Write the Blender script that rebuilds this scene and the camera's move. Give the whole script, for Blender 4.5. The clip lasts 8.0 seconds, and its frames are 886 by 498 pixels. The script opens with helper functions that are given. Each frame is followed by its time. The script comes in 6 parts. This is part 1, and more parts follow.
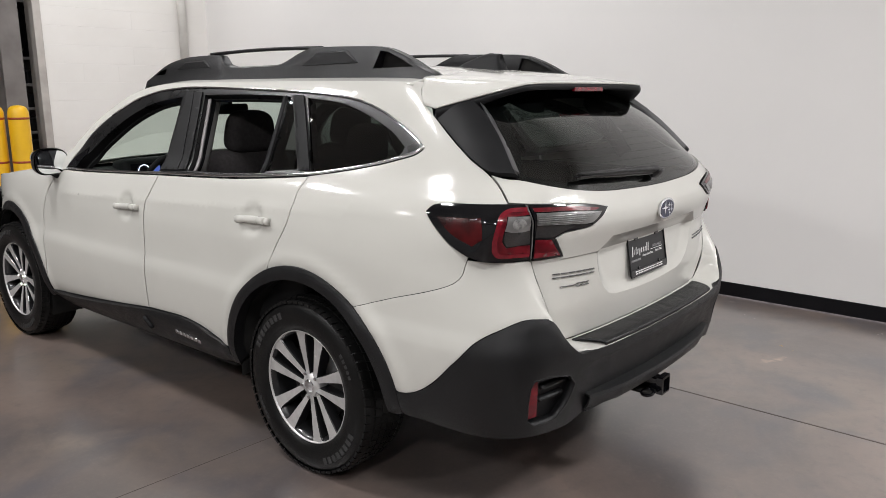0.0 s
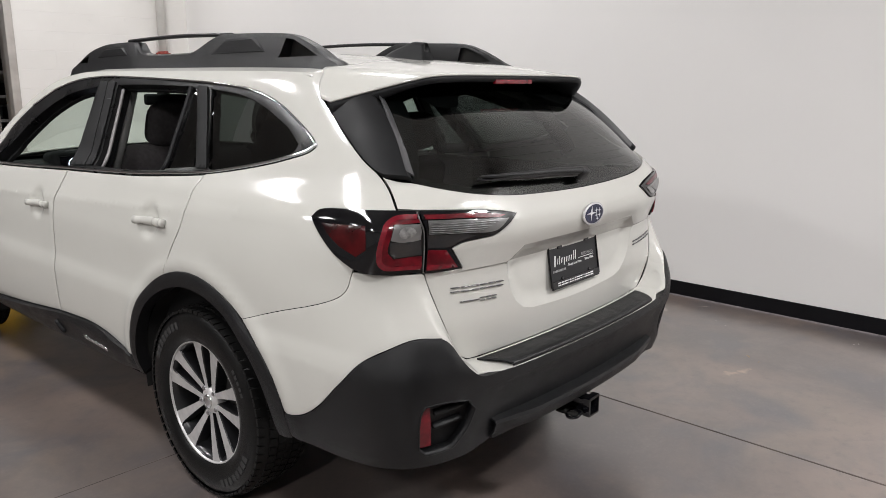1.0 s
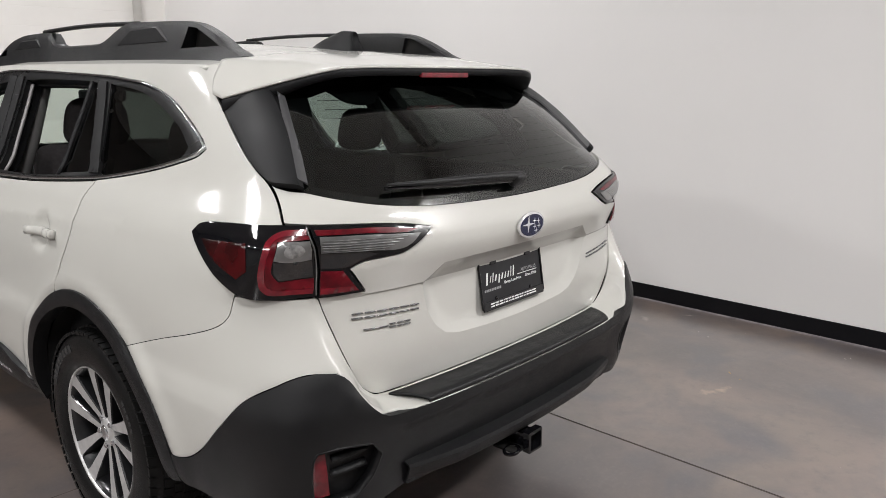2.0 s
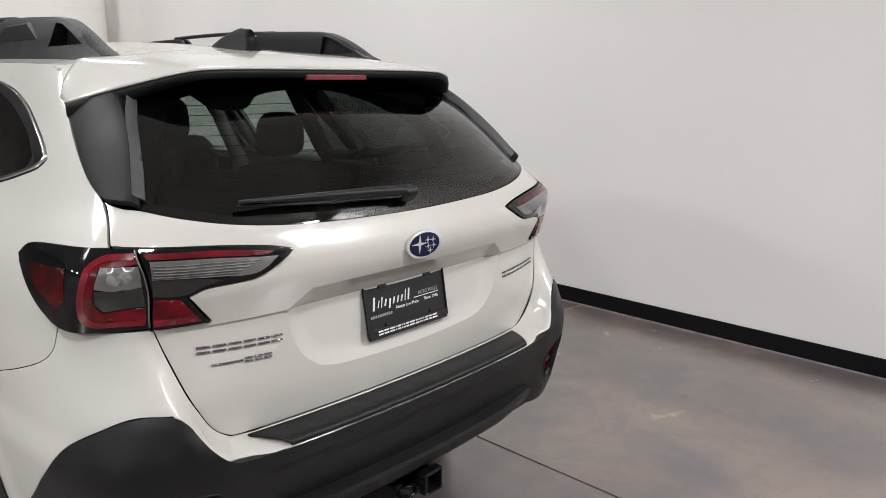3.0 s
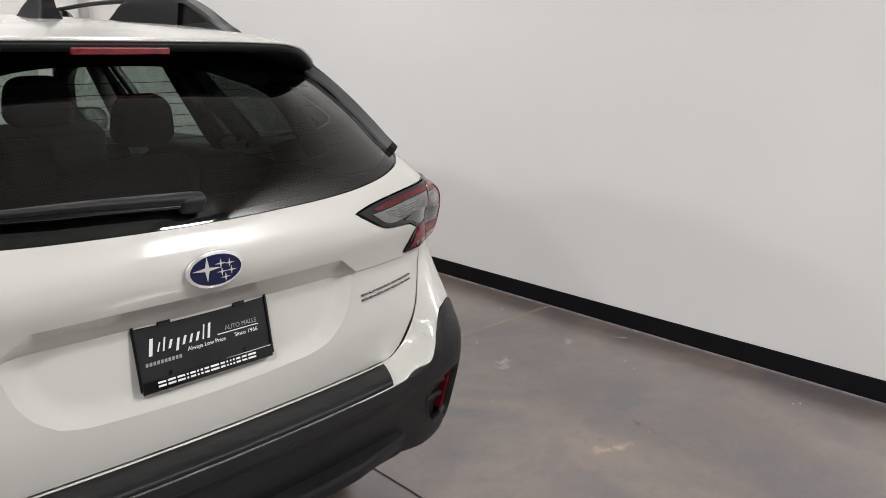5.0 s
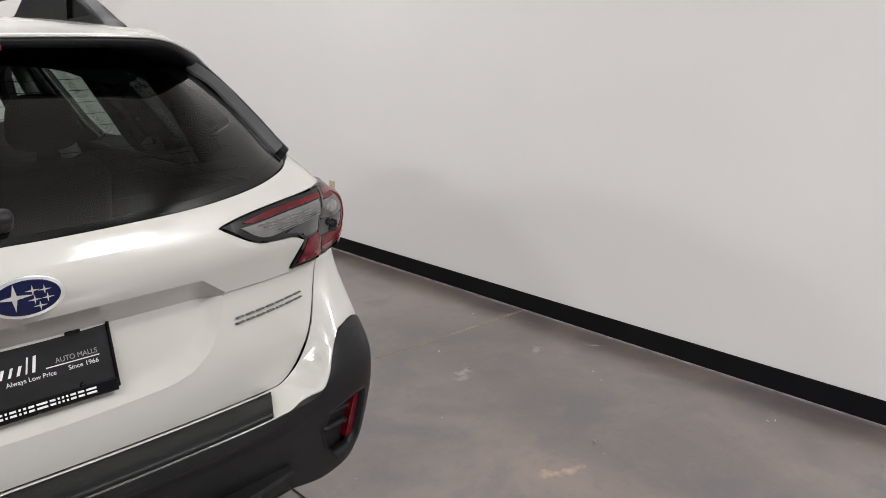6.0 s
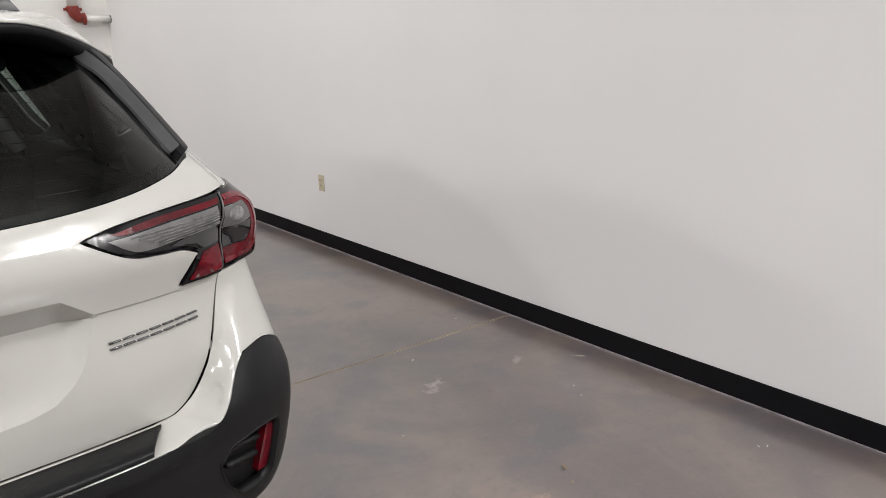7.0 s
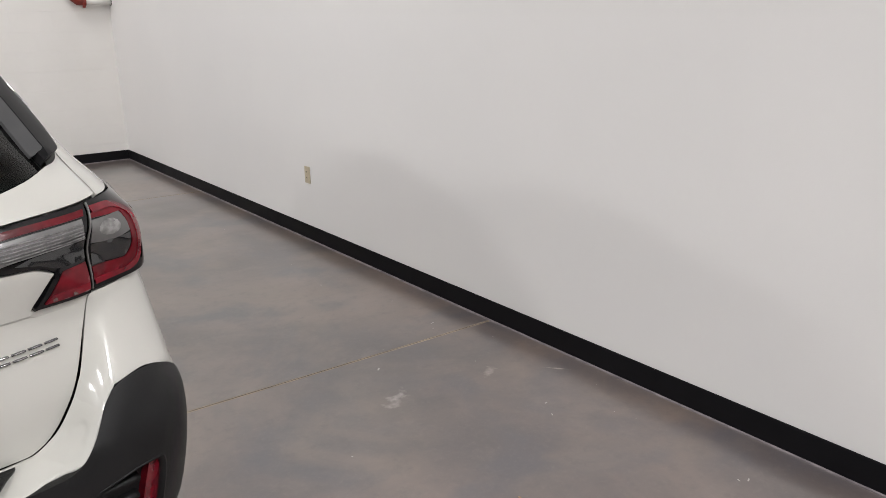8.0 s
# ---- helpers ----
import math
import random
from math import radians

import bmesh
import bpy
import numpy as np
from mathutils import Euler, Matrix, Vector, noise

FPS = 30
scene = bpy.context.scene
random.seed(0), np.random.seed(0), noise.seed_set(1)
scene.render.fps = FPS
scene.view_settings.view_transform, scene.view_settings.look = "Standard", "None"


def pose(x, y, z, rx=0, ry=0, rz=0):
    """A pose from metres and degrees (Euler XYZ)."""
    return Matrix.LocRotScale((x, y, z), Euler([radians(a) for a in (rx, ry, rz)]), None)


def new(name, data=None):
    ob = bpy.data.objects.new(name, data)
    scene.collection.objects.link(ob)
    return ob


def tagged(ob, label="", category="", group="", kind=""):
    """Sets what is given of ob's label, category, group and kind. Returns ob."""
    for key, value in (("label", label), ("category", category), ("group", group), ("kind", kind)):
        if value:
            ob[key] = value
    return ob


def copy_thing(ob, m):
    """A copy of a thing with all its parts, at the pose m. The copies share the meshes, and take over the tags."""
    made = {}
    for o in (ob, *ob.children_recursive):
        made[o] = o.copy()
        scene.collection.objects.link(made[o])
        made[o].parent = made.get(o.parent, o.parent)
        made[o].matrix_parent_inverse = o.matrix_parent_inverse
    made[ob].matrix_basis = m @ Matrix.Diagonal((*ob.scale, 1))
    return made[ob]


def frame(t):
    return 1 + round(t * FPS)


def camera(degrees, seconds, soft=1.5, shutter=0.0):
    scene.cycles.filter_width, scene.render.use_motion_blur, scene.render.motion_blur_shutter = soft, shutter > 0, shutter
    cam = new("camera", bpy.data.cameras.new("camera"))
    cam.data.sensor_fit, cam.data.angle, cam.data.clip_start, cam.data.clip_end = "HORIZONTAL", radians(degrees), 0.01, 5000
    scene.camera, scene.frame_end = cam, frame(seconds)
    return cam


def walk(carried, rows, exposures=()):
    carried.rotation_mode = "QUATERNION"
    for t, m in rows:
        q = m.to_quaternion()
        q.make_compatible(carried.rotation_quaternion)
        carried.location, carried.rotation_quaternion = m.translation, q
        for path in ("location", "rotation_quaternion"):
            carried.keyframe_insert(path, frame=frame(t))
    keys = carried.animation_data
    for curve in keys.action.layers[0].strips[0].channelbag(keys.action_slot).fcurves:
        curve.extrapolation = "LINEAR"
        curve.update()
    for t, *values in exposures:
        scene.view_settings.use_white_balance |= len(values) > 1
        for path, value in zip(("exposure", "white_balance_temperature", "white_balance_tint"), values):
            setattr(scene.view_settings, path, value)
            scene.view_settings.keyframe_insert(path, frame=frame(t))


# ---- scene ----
cam = camera(60.85, 8.0, soft=0.8)
PATH = [
    (0, -2.693, -2.207, 1.494, 78.155, 0.164, -50.100),
    (0.5, -2.433, -2.284, 1.505, 77.725, -0.007, -49.471),
    (1, -2.260, -2.330, 1.502, 77.407, -0.225, -48.997),
    (1.5, -2.082, -2.328, 1.492, 77.113, -0.237, -48.707),
    (1.7, -1.982, -2.328, 1.495, 77.049, -0.145, -48.543),
    (2.8, -1.519, -2.408, 1.503, 77.064, -0.295, -47.655),
    (3, -1.441, -2.431, 1.506, 77.034, -0.355, -47.611),
    (3.5, -1.289, -2.459, 1.497, 76.763, -0.251, -47.126),
    (4, -1.108, -2.436, 1.476, 76.544, -0.463, -47.090),
    (4.2, -1.022, -2.424, 1.481, 76.389, -0.229, -47.098),
    (5.3, -0.610, -2.450, 1.496, 75.088, 0.325, -44.696),
    (5.5, -0.516, -2.453, 1.491, 75.099, 0.690, -44.660),
    (6, -0.339, -2.515, 1.491, 74.770, 0.951, -43.482),
    (6.3, -0.254, -2.521, 1.484, 74.526, 0.945, -42.797),
    (6.5, -0.192, -2.521, 1.480, 74.370, 0.982, -42.370),
    (7, 0.017, -2.504, 1.477, 74.067, 1.075, -41.282),
    (7.5, 0.164, -2.474, 1.482, 73.487, 0.896, -40.196),
    (8, 0.372, -2.479, 1.481, 73.005, 0.757, -39.090),
]
walk(cam, [(t, pose(*place)) for t, *place in PATH])

# ---- light: a closed hall lit by panel lights under its ceiling ----
CEILING = 4.7
LAMPS = ((-6.2, -3.4, 205), (-6.2, 1.55, 158), (-6.2, 4.4, 62), (-2.5, -3.4, 128), (-2.3, 1.6, 98), (-2.5, 4.1, 70), (2.15, -4.65, 268), (1.4, 1.55, 44), (1.4, 5.0, 44))
scene.view_settings.exposure = 0.03
world = bpy.data.worlds.new("hall_air")
scene.world = world
world.use_nodes = True
world.node_tree.nodes["Background"].inputs["Color"].default_value = (0.9, 0.95, 1.0, 1)
world.node_tree.nodes["Background"].inputs["Strength"].default_value = 0.05

def curve_of(*pairs):
    """A smooth monotone curve through (input, value) pairs."""
    xs = np.array([p[0] for p in pairs], float)
    ys = np.array([p[1] for p in pairs], float)
    h, d = np.diff(xs), np.diff(ys) / np.diff(xs)
    m = np.zeros(len(xs))
    m[0], m[-1] = d[0], d[-1]
    for i in range(1, len(xs) - 1):
        if d[i - 1] * d[i] > 0:
            m[i] = 3 * (h[i - 1] + h[i]) / ((2 * h[i] + h[i - 1]) / d[i - 1] + (h[i] + 2 * h[i - 1]) / d[i])

    def value(v):
        v = np.clip(np.asarray(v, float), xs[0], xs[-1])
        k = np.clip(np.searchsorted(xs, v) - 1, 0, len(xs) - 2)
        t = (v - xs[k]) / h[k]
        return ((1 + 2 * t) * (1 - t) ** 2 * ys[k] + t * (1 - t) ** 2 * h[k] * m[k]
                + t * t * (3 - 2 * t) * ys[k + 1] + t * t * (t - 1) * h[k] * m[k + 1])
    return value


def step(v, lo, hi):
    t = np.clip((np.asarray(v, float) - lo) / (hi - lo), 0, 1)
    return t * t * (3 - 2 * t)


# The car's skin: u runs in metres from the middle of the tail round the corner and forward along the flank, z is the height.
REACH = 1.05
half_width = curve_of((0.2, 0.80), (0.32, 0.865), (0.45, 0.913), (0.6, 0.927), (0.67, 0.929), (0.70, 0.926), (0.75, 0.918), (0.9, 0.913), (0.98, 0.902), (1.04, 0.886), (1.09, 0.867), (1.12, 0.8545), (1.15, 0.834),
                      (1.18, 0.8085), (1.21, 0.788), (1.25, 0.768), (1.4, 0.690), (1.5, 0.640), (1.56, 0.60))
tail_reach = curve_of((0.2, 0.94), (0.5, 0.955), (0.68, 0.974), (0.8, 0.988), (0.93, 0.990), (1.0, 1.009), (1.03, 1.0200), (1.06, 1.0255), (1.085, 1.0250), (1.098, 1.0218), (1.108, 1.0172), (1.13, 1.0055), (1.16, 0.9893), (1.2, 0.9675),
                      (1.28, 0.8945), (1.34, 0.828), (1.40, 0.745), (1.45, 0.655), (1.5, 0.555), (1.56, 0.48))
squareness = curve_of((0.2, 4.8), (0.45, 6.3), (0.6, 6.6), (0.75, 6.0), (0.93, 5.0), (1.02, 5.4), (1.10, 6.2), (1.15, 6.4), (1.25, 5.2), (1.5, 5.4))
bumper_bulge = curve_of((0.2, 0.03), (0.28, 0.06), (0.36, 0.088), (0.5, 0.103), (0.60, 0.1105), (0.66, 0.1085), (0.685, 0.104), (0.74, 0.083), (0.82, 0.046), (0.92, 0.013), (0.98, 0.0))
gate_edge = curve_of((0.60, 0.50), (0.655, 0.56), (0.69, 0.602), (0.74, 0.638), (0.80, 0.668), (0.88, 0.70), (0.97, 0.732), (1.14, 0.77))
AXLES = (REACH * math.pi / 2, REACH * math.pi / 2 + 2.745)
HANDLES = ((2.925, 0.952), (1.932, 0.990))
shoulder_line = curve_of((0.0, 1.100), (1.09, 1.092), (1.93, 1.040), (2.93, 0.988), (3.9, 0.950))


def skin(u, z, bumper=True):
    """The place on the right flank or half of the tail at u, z."""
    u, z = np.asarray(u, float), np.asarray(z, float)
    a = np.clip(u / REACH, 0, math.pi / 2)
    n, w, l = squareness(z), half_width(z), tail_reach(z)
    if bumper:
        l = l + bumper_bulge(z) * np.maximum(step(u - gate_edge(z), -0.006, 0.060), 1 - step(z, 0.656, 0.664))
    rho = (np.sin(a) ** n + np.abs(np.cos(a)) ** n) ** (-1 / n)
    ahead = np.maximum(u - AXLES[0], 0)
    nose = np.clip((ahead - 1.7) / 2.02, 0, 1)
    slim = np.maximum(1 - nose ** 3.6, 0) ** (1 / 2.4)
    x = w * rho * np.sin(a) * slim
    for axle in AXLES:
        reach = np.hypot(u - axle, z - 0.352)
        x = x + 0.009 * np.exp(-((reach - 0.515) / 0.03) ** 2) * (u > 1.0)
    for hu, hz in HANDLES:
        x = x - 0.014 * np.exp(-(((u - hu - 0.012) / 0.064) ** 2 + ((z - hz - 0.002) / 0.060) ** 2) ** 3)
    x = x + 0.0055 * np.exp(-np.abs(z - shoulder_line(u)) / 0.030) * step(u, 1.02, 1.20) * (1 - step(u, 3.4, 3.9))
    bow = (0.030 + 0.026 * step(0.80 - z, 0.0, 0.14) + 0.035 * step(z, 0.92, 1.08)) * ((x / 0.8) ** 2 - 0.22) * (1 - step(a, 0.56, 0.90))
    y = np.where(ahead > 0, ahead, -l * rho * np.cos(a) + bow)
    return np.stack(np.broadcast_arrays(x, y, z), -1)

# ---- materials ----
def material(name, colour, rough=0.5, metal=0.0, second=None, scale=8.0, grain=0.0, grain_scale=300.0, wave=0.0, coat=0.0, rough_var=0.0, specular=0.5):
    """A surface with two scales of variation: broad blotches towards a second colour, and a fine grain that lifts the surface."""
    m = bpy.data.materials.new(name)
    m.use_nodes = True
    nodes, links = m.node_tree.nodes, m.node_tree.links
    b = nodes["Principled BSDF"]
    b.inputs["Base Color"].default_value = (*colour, 1)
    b.inputs["Roughness"].default_value = rough
    b.inputs["Metallic"].default_value = metal
    b.inputs["Coat Weight"].default_value = coat
    b.inputs["Coat Roughness"].default_value = 0.02
    b.inputs["Specular IOR Level"].default_value = specular
    coords = nodes.new("ShaderNodeNewGeometry")
    if second or rough_var:
        broad = nodes.new("ShaderNodeTexNoise")
        broad.inputs["Scale"].default_value = scale
        broad.inputs["Detail"].default_value = 6
        links.new(coords.outputs["Position"], broad.inputs["Vector"])
        if second:
            ramp = nodes.new("ShaderNodeMix")
            ramp.data_type = "RGBA"
            ramp.inputs[6].default_value = (*colour, 1)
            ramp.inputs[7].default_value = (*second, 1)
            spread = nodes.new("ShaderNodeMapRange")
            spread.inputs[1].default_value, spread.inputs[2].default_value = 0.35, 0.65
            links.new(broad.outputs["Fac"], spread.inputs[0])
            links.new(spread.outputs[0], ramp.inputs[0])
            links.new(ramp.outputs[2], b.inputs["Base Color"])
        if rough_var:
            vary = nodes.new("ShaderNodeMapRange")
            vary.inputs[1].default_value, vary.inputs[2].default_value = 0.3, 0.7
            vary.inputs[3].default_value, vary.inputs[4].default_value = max(rough - rough_var, 0.02), rough + rough_var
            links.new(broad.outputs["Fac"], vary.inputs[0])
            links.new(vary.outputs[0], b.inputs["Roughness"])
    if grain or wave:
        fine = nodes.new("ShaderNodeTexNoise")
        fine.inputs["Scale"].default_value = grain_scale
        fine.inputs["Detail"].default_value = 3
        links.new(coords.outputs["Position"], fine.inputs["Vector"])
        bump = nodes.new("ShaderNodeBump")
        bump.inputs["Strength"].default_value = grain
        bump.inputs["Distance"].default_value = 0.002
        links.new(fine.outputs["Fac"], bump.inputs["Height"])
        links.new(bump.outputs["Normal"], b.inputs["Normal"])
    return m


def glass(name, tint, gloss_tint=(1, 1, 1), haze=0.01, film=0.0):
    """A thin pane: tinted light passes, and its faces mirror as glass does."""
    m = bpy.data.materials.new(name)
    m.use_nodes = True
    nodes, links = m.node_tree.nodes, m.node_tree.links
    nodes.remove(nodes["Principled BSDF"])
    clear, gloss = nodes.new("ShaderNodeBsdfTransparent"), nodes.new("ShaderNodeBsdfGlossy")
    clear.inputs["Color"].default_value = (*tint, 1)
    gloss.inputs["Color"].default_value = (*gloss_tint, 1)
    gloss.inputs["Roughness"].default_value = haze
    rim, power, grow = nodes.new("ShaderNodeLayerWeight"), nodes.new("ShaderNodeMath"), nodes.new("ShaderNodeMath")
    rim.inputs["Blend"].default_value = 0.5
    power.operation, grow.operation = "POWER", "MULTIPLY_ADD"
    power.inputs[1].default_value = 4.5
    grow.inputs[1].default_value, grow.inputs[2].default_value = 0.93, 0.064
    links.new(rim.outputs["Facing"], power.inputs[0])
    links.new(power.outputs[0], grow.inputs[0])
    mix = nodes.new("ShaderNodeMixShader")
    links.new(grow.outputs[0], mix.inputs[0])
    if film:
        dust, over = nodes.new("ShaderNodeBsdfDiffuse"), nodes.new("ShaderNodeMixShader")
        dust.inputs["Color"].default_value = (0.6, 0.6, 0.61, 1)
        over.inputs[0].default_value = film
        links.new(clear.outputs[0], over.inputs[1])
        links.new(dust.outputs[0], over.inputs[2])
        clear = over
    links.new(clear.outputs[0], mix.inputs[1])
    links.new(gloss.outputs[0], mix.inputs[2])
    links.new(mix.outputs[0], nodes["Material Output"].inputs["Surface"])
    return m


def glowing(name, colour, strength):
    m = bpy.data.materials.new(name)
    m.use_nodes = True
    b = m.node_tree.nodes["Principled BSDF"]
    b.inputs["Base Color"].default_value = (*colour, 1)
    b.inputs["Emission Color"].default_value = (*colour, 1)
    b.inputs["Emission Strength"].default_value = strength
    return m


paint = material("white_car_paint", (0.515, 0.508, 0.472), 0.5, coat=1.0, second=(0.50, 0.493, 0.458), scale=3, specular=0.12)
paint.node_tree.nodes["Principled BSDF"].inputs["Coat Roughness"].default_value = 0.10
plastic = material("black_textured_plastic", (0.0055, 0.0055, 0.0061), 0.40, second=(0.0075, 0.0075, 0.0082), scale=14, grain=0.3, grain_scale=1400, rough_var=0.05, specular=0.30)
satin_black = material("satin_black_trim", (0.007, 0.007, 0.0077), 0.50, second=(0.0095, 0.0095, 0.0102), scale=9, rough_var=0.05, specular=0.16)
pillar_black = material("dull_black_pillar_film", (0.008, 0.008, 0.0085), 0.62, second=(0.011, 0.011, 0.0115), scale=9, specular=0.22)
gloss_black = material("gloss_black_plastic", (0.004, 0.004, 0.005), 0.06, coat=0.2, specular=0.35)
frame_black = material("black_window_frame", (0.0055, 0.0055, 0.006), 0.30, second=(0.007, 0.007, 0.0075), scale=9, rough_var=0.05, specular=0.45)
sheen_grey = material("grey_sheen_on_trim_edge", (0.075, 0.075, 0.077), 0.32, second=(0.06, 0.06, 0.062), scale=12, rough_var=0.05)
print_black = material("black_glass_print", (0.004, 0.004, 0.0045), 0.7, second=(0.005, 0.005, 0.0055), specular=0.1)
underside = material("underbody_black", (0.012, 0.012, 0.012), 0.85, second=(0.02, 0.019, 0.018), scale=10, specular=0.12)
rubber = material("tyre_rubber", (0.0035, 0.0035, 0.0037), 0.33, second=(0.0055, 0.0054, 0.0053), scale=18, grain=0.25, grain_scale=500, rough_var=0.03, specular=0.22)
tread_rubber = material("tread_rubber", (0.0038, 0.0038, 0.0038), 0.5, second=(0.0062, 0.006, 0.0058), scale=25, grain=0.3, grain_scale=400, specular=0.2)
machined = material("machined_aluminium", (0.58, 0.57, 0.56), 0.40, 0.55, second=(0.50, 0.49, 0.485), scale=30, rough_var=0.06)
rim_dark = material("dark_grey_wheel_paint", (0.012, 0.012, 0.013), 0.3, 0.2, coat=0.4)
chrome = material("chrome", (0.82, 0.83, 0.85), 0.08, 1.0, rough_var=0.03, scale=40)
bright_badge = material("bright_emblem_chrome", (0.80, 0.80, 0.80), 0.24, 0.6, second=(0.74, 0.74, 0.74), scale=60)
badge_metal = material("dark_chrome_badge", (0.24, 0.24, 0.25), 0.2, 0.9, second=(0.19, 0.19, 0.20), scale=60)
steel = material("dark_steel", (0.06, 0.06, 0.062), 0.45, 0.8, second=(0.09, 0.085, 0.08), scale=20)
red_lens = material("red_lamp_lens", (0.19, 0.005, 0.014), 0.22, second=(0.10, 0.003, 0.009), scale=34, coat=0.8, specular=0.3)
dim_red_lens = material("dim_red_lamp_lens", (0.055, 0.002, 0.003), 0.25, second=(0.012, 0.001, 0.001), scale=14, coat=0.1, specular=0.2)
pink_lens = material("deep_red_lamp_lens", (0.135, 0.004, 0.010), 0.28, second=(0.060, 0.002, 0.005), scale=26, coat=0.4, specular=0.15)
grey_lens = material("smoked_clear_lamp_lens", (0.085, 0.083, 0.081), 0.3, 0.0, second=(0.13, 0.127, 0.124), scale=24, coat=1.0)
clear_lens = material("clear_lamp_lens", (0.26, 0.255, 0.25), 0.3, 0.1, second=(0.10, 0.098, 0.096), scale=60, coat=1.0)
dark_lens = material("dark_lamp_lens", (0.020, 0.020, 0.021), 0.12, 0.2, coat=1.0)
privacy_glass = glass("privacy_glass", (0.41, 0.455, 0.435))
side_privacy_glass = glass("side_privacy_glass", (0.085, 0.097, 0.092))
door_glass = glass("green_door_glass", (0.66, 0.76, 0.70))
mirror_face = material("mirror_face", (0.85, 0.87, 0.88), 0.015, 1.0)
blue_enamel = material("blue_enamel", (0.006, 0.009, 0.042), 0.2, coat=0.3, specular=0.25)
# Same cloth as the front seats, coloured near black for the rear cabin's shade.
shaded_rear_cloth = material("rear_seat_cloth_darkened_for_shade", (0.007, 0.0068, 0.0073), 0.9, second=(0.010, 0.0096, 0.010), scale=60, grain=0.5, grain_scale=900, specular=0.12)
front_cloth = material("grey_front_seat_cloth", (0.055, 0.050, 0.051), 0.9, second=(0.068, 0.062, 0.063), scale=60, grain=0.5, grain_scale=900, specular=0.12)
cabin_black = material("cabin_black_plastic", (0.009, 0.009, 0.0095), 0.6, second=(0.013, 0.013, 0.0135), scale=20, grain=0.3, grain_scale=900, specular=0.12)
cabin_grey = material("cabin_grey_trim", (0.06, 0.06, 0.062), 0.7, second=(0.045, 0.045, 0.047), scale=20, grain=0.2, grain_scale=700)
pale_trim = material("pale_grey_pillar_trim", (0.26, 0.25, 0.245), 0.6, second=(0.21, 0.20, 0.197), scale=20, grain=0.2, grain_scale=700)
headliner = material("grey_headliner_cloth", (0.020, 0.019, 0.019), 0.95, second=(0.016, 0.0155, 0.015), scale=30, grain=0.3, grain_scale=900, specular=0.12)
belt_web = material("grey_seat_belt_webbing", (0.10, 0.10, 0.105), 0.7, grain=0.4, grain_scale=1200, second=(0.12, 0.12, 0.12))
screen_glow = glowing("lit_display", (0.10, 0.16, 0.55), 0.6)
dial_glow = glowing("lit_dial", (0.75, 0.82, 1.0), 1.6)
white_print = material("white_print", (0.74, 0.74, 0.73), 0.45, second=(0.68, 0.68, 0.67), scale=60)
grey_print = material("grey_print", (0.30, 0.30, 0.30), 0.45, second=(0.26, 0.26, 0.26), scale=60)
tyre_letter = material("raised_sidewall_letters", (0.030, 0.030, 0.030), 0.5, second=(0.020, 0.020, 0.020), scale=60)
plate_black = material("black_plate", (0.012, 0.012, 0.013), 0.4, second=(0.016, 0.016, 0.018), scale=30, specular=0.3)

wall_paint = material("white_wall_paint", (0.79, 0.775, 0.76), 0.62, second=(0.77, 0.757, 0.744), scale=0.9, grain=0.12, grain_scale=220)
block_paint = material("white_block_paint", (0.76, 0.74, 0.71), 0.5, second=(0.73, 0.71, 0.68), scale=2.2, grain=0.3, grain_scale=120)
left_block = material("painted_grey_block", (0.27, 0.265, 0.255), 0.8, second=(0.23, 0.226, 0.218), scale=1.5, grain=0.3, grain_scale=90)
grey_block = material("bare_grey_block", (0.13, 0.127, 0.122), 0.85, second=(0.10, 0.098, 0.094), scale=2.0, grain=0.3, grain_scale=90)
ceiling_paint = material("ceiling_paint", (0.56, 0.56, 0.55), 0.8, second=(0.50, 0.50, 0.49), scale=0.6, grain=0.1, grain_scale=90)
vinyl = material("black_vinyl_base", (0.005, 0.0046, 0.0058), 0.55, second=(0.007, 0.0066, 0.008), scale=4, rough_var=0.06, grain=0.1, specular=0.12)
yellow = material("yellow_bollard_plastic", (0.80, 0.47, 0.012), 0.38, second=(0.72, 0.41, 0.012), scale=7, rough_var=0.08)
red_tape = material("red_tape", (0.30, 0.035, 0.012), 0.45, second=(0.22, 0.03, 0.01), scale=30)
grey_steel = material("grey_painted_steel", (0.17, 0.155, 0.147), 0.5, second=(0.13, 0.117, 0.11), scale=5, rough_var=0.1, grain=0.1)
brown_steel = material("brown_rusty_steel", (0.10, 0.062, 0.045), 0.7, second=(0.06, 0.04, 0.03), scale=12, grain=0.3)
corner_steel = material("dull_corner_guard", (0.46, 0.43, 0.40), 0.45, second=(0.36, 0.335, 0.31), scale=6, rough_var=0.1)
red_iron = material("red_iron_fitting", (0.26, 0.030, 0.018), 0.5, second=(0.17, 0.022, 0.015), scale=30, grain=0.3, grain_scale=200)
pipe_white = material("white_painted_pipe", (0.74, 0.725, 0.69), 0.4, second=(0.66, 0.645, 0.61), scale=8)
ivory = material("ivory_outlet_plastic", (0.56, 0.49, 0.36), 0.4, second=(0.50, 0.43, 0.31), scale=40)
cardboard = material("cardboard", (0.30, 0.185, 0.09), 0.85, second=(0.25, 0.15, 0.07), scale=10, grain=0.3)
rack_beam = material("pale_grey_rack_steel", (0.30, 0.29, 0.28), 0.45, second=(0.22, 0.21, 0.20), scale=9, rough_var=0.1)
shelf_board = material("dark_shelf_board", (0.030, 0.028, 0.027), 0.7, second=(0.05, 0.045, 0.04), scale=8)
leaf_brown = material("dry_leaf", (0.42, 0.30, 0.15), 0.8, second=(0.30, 0.20, 0.09), scale=200)
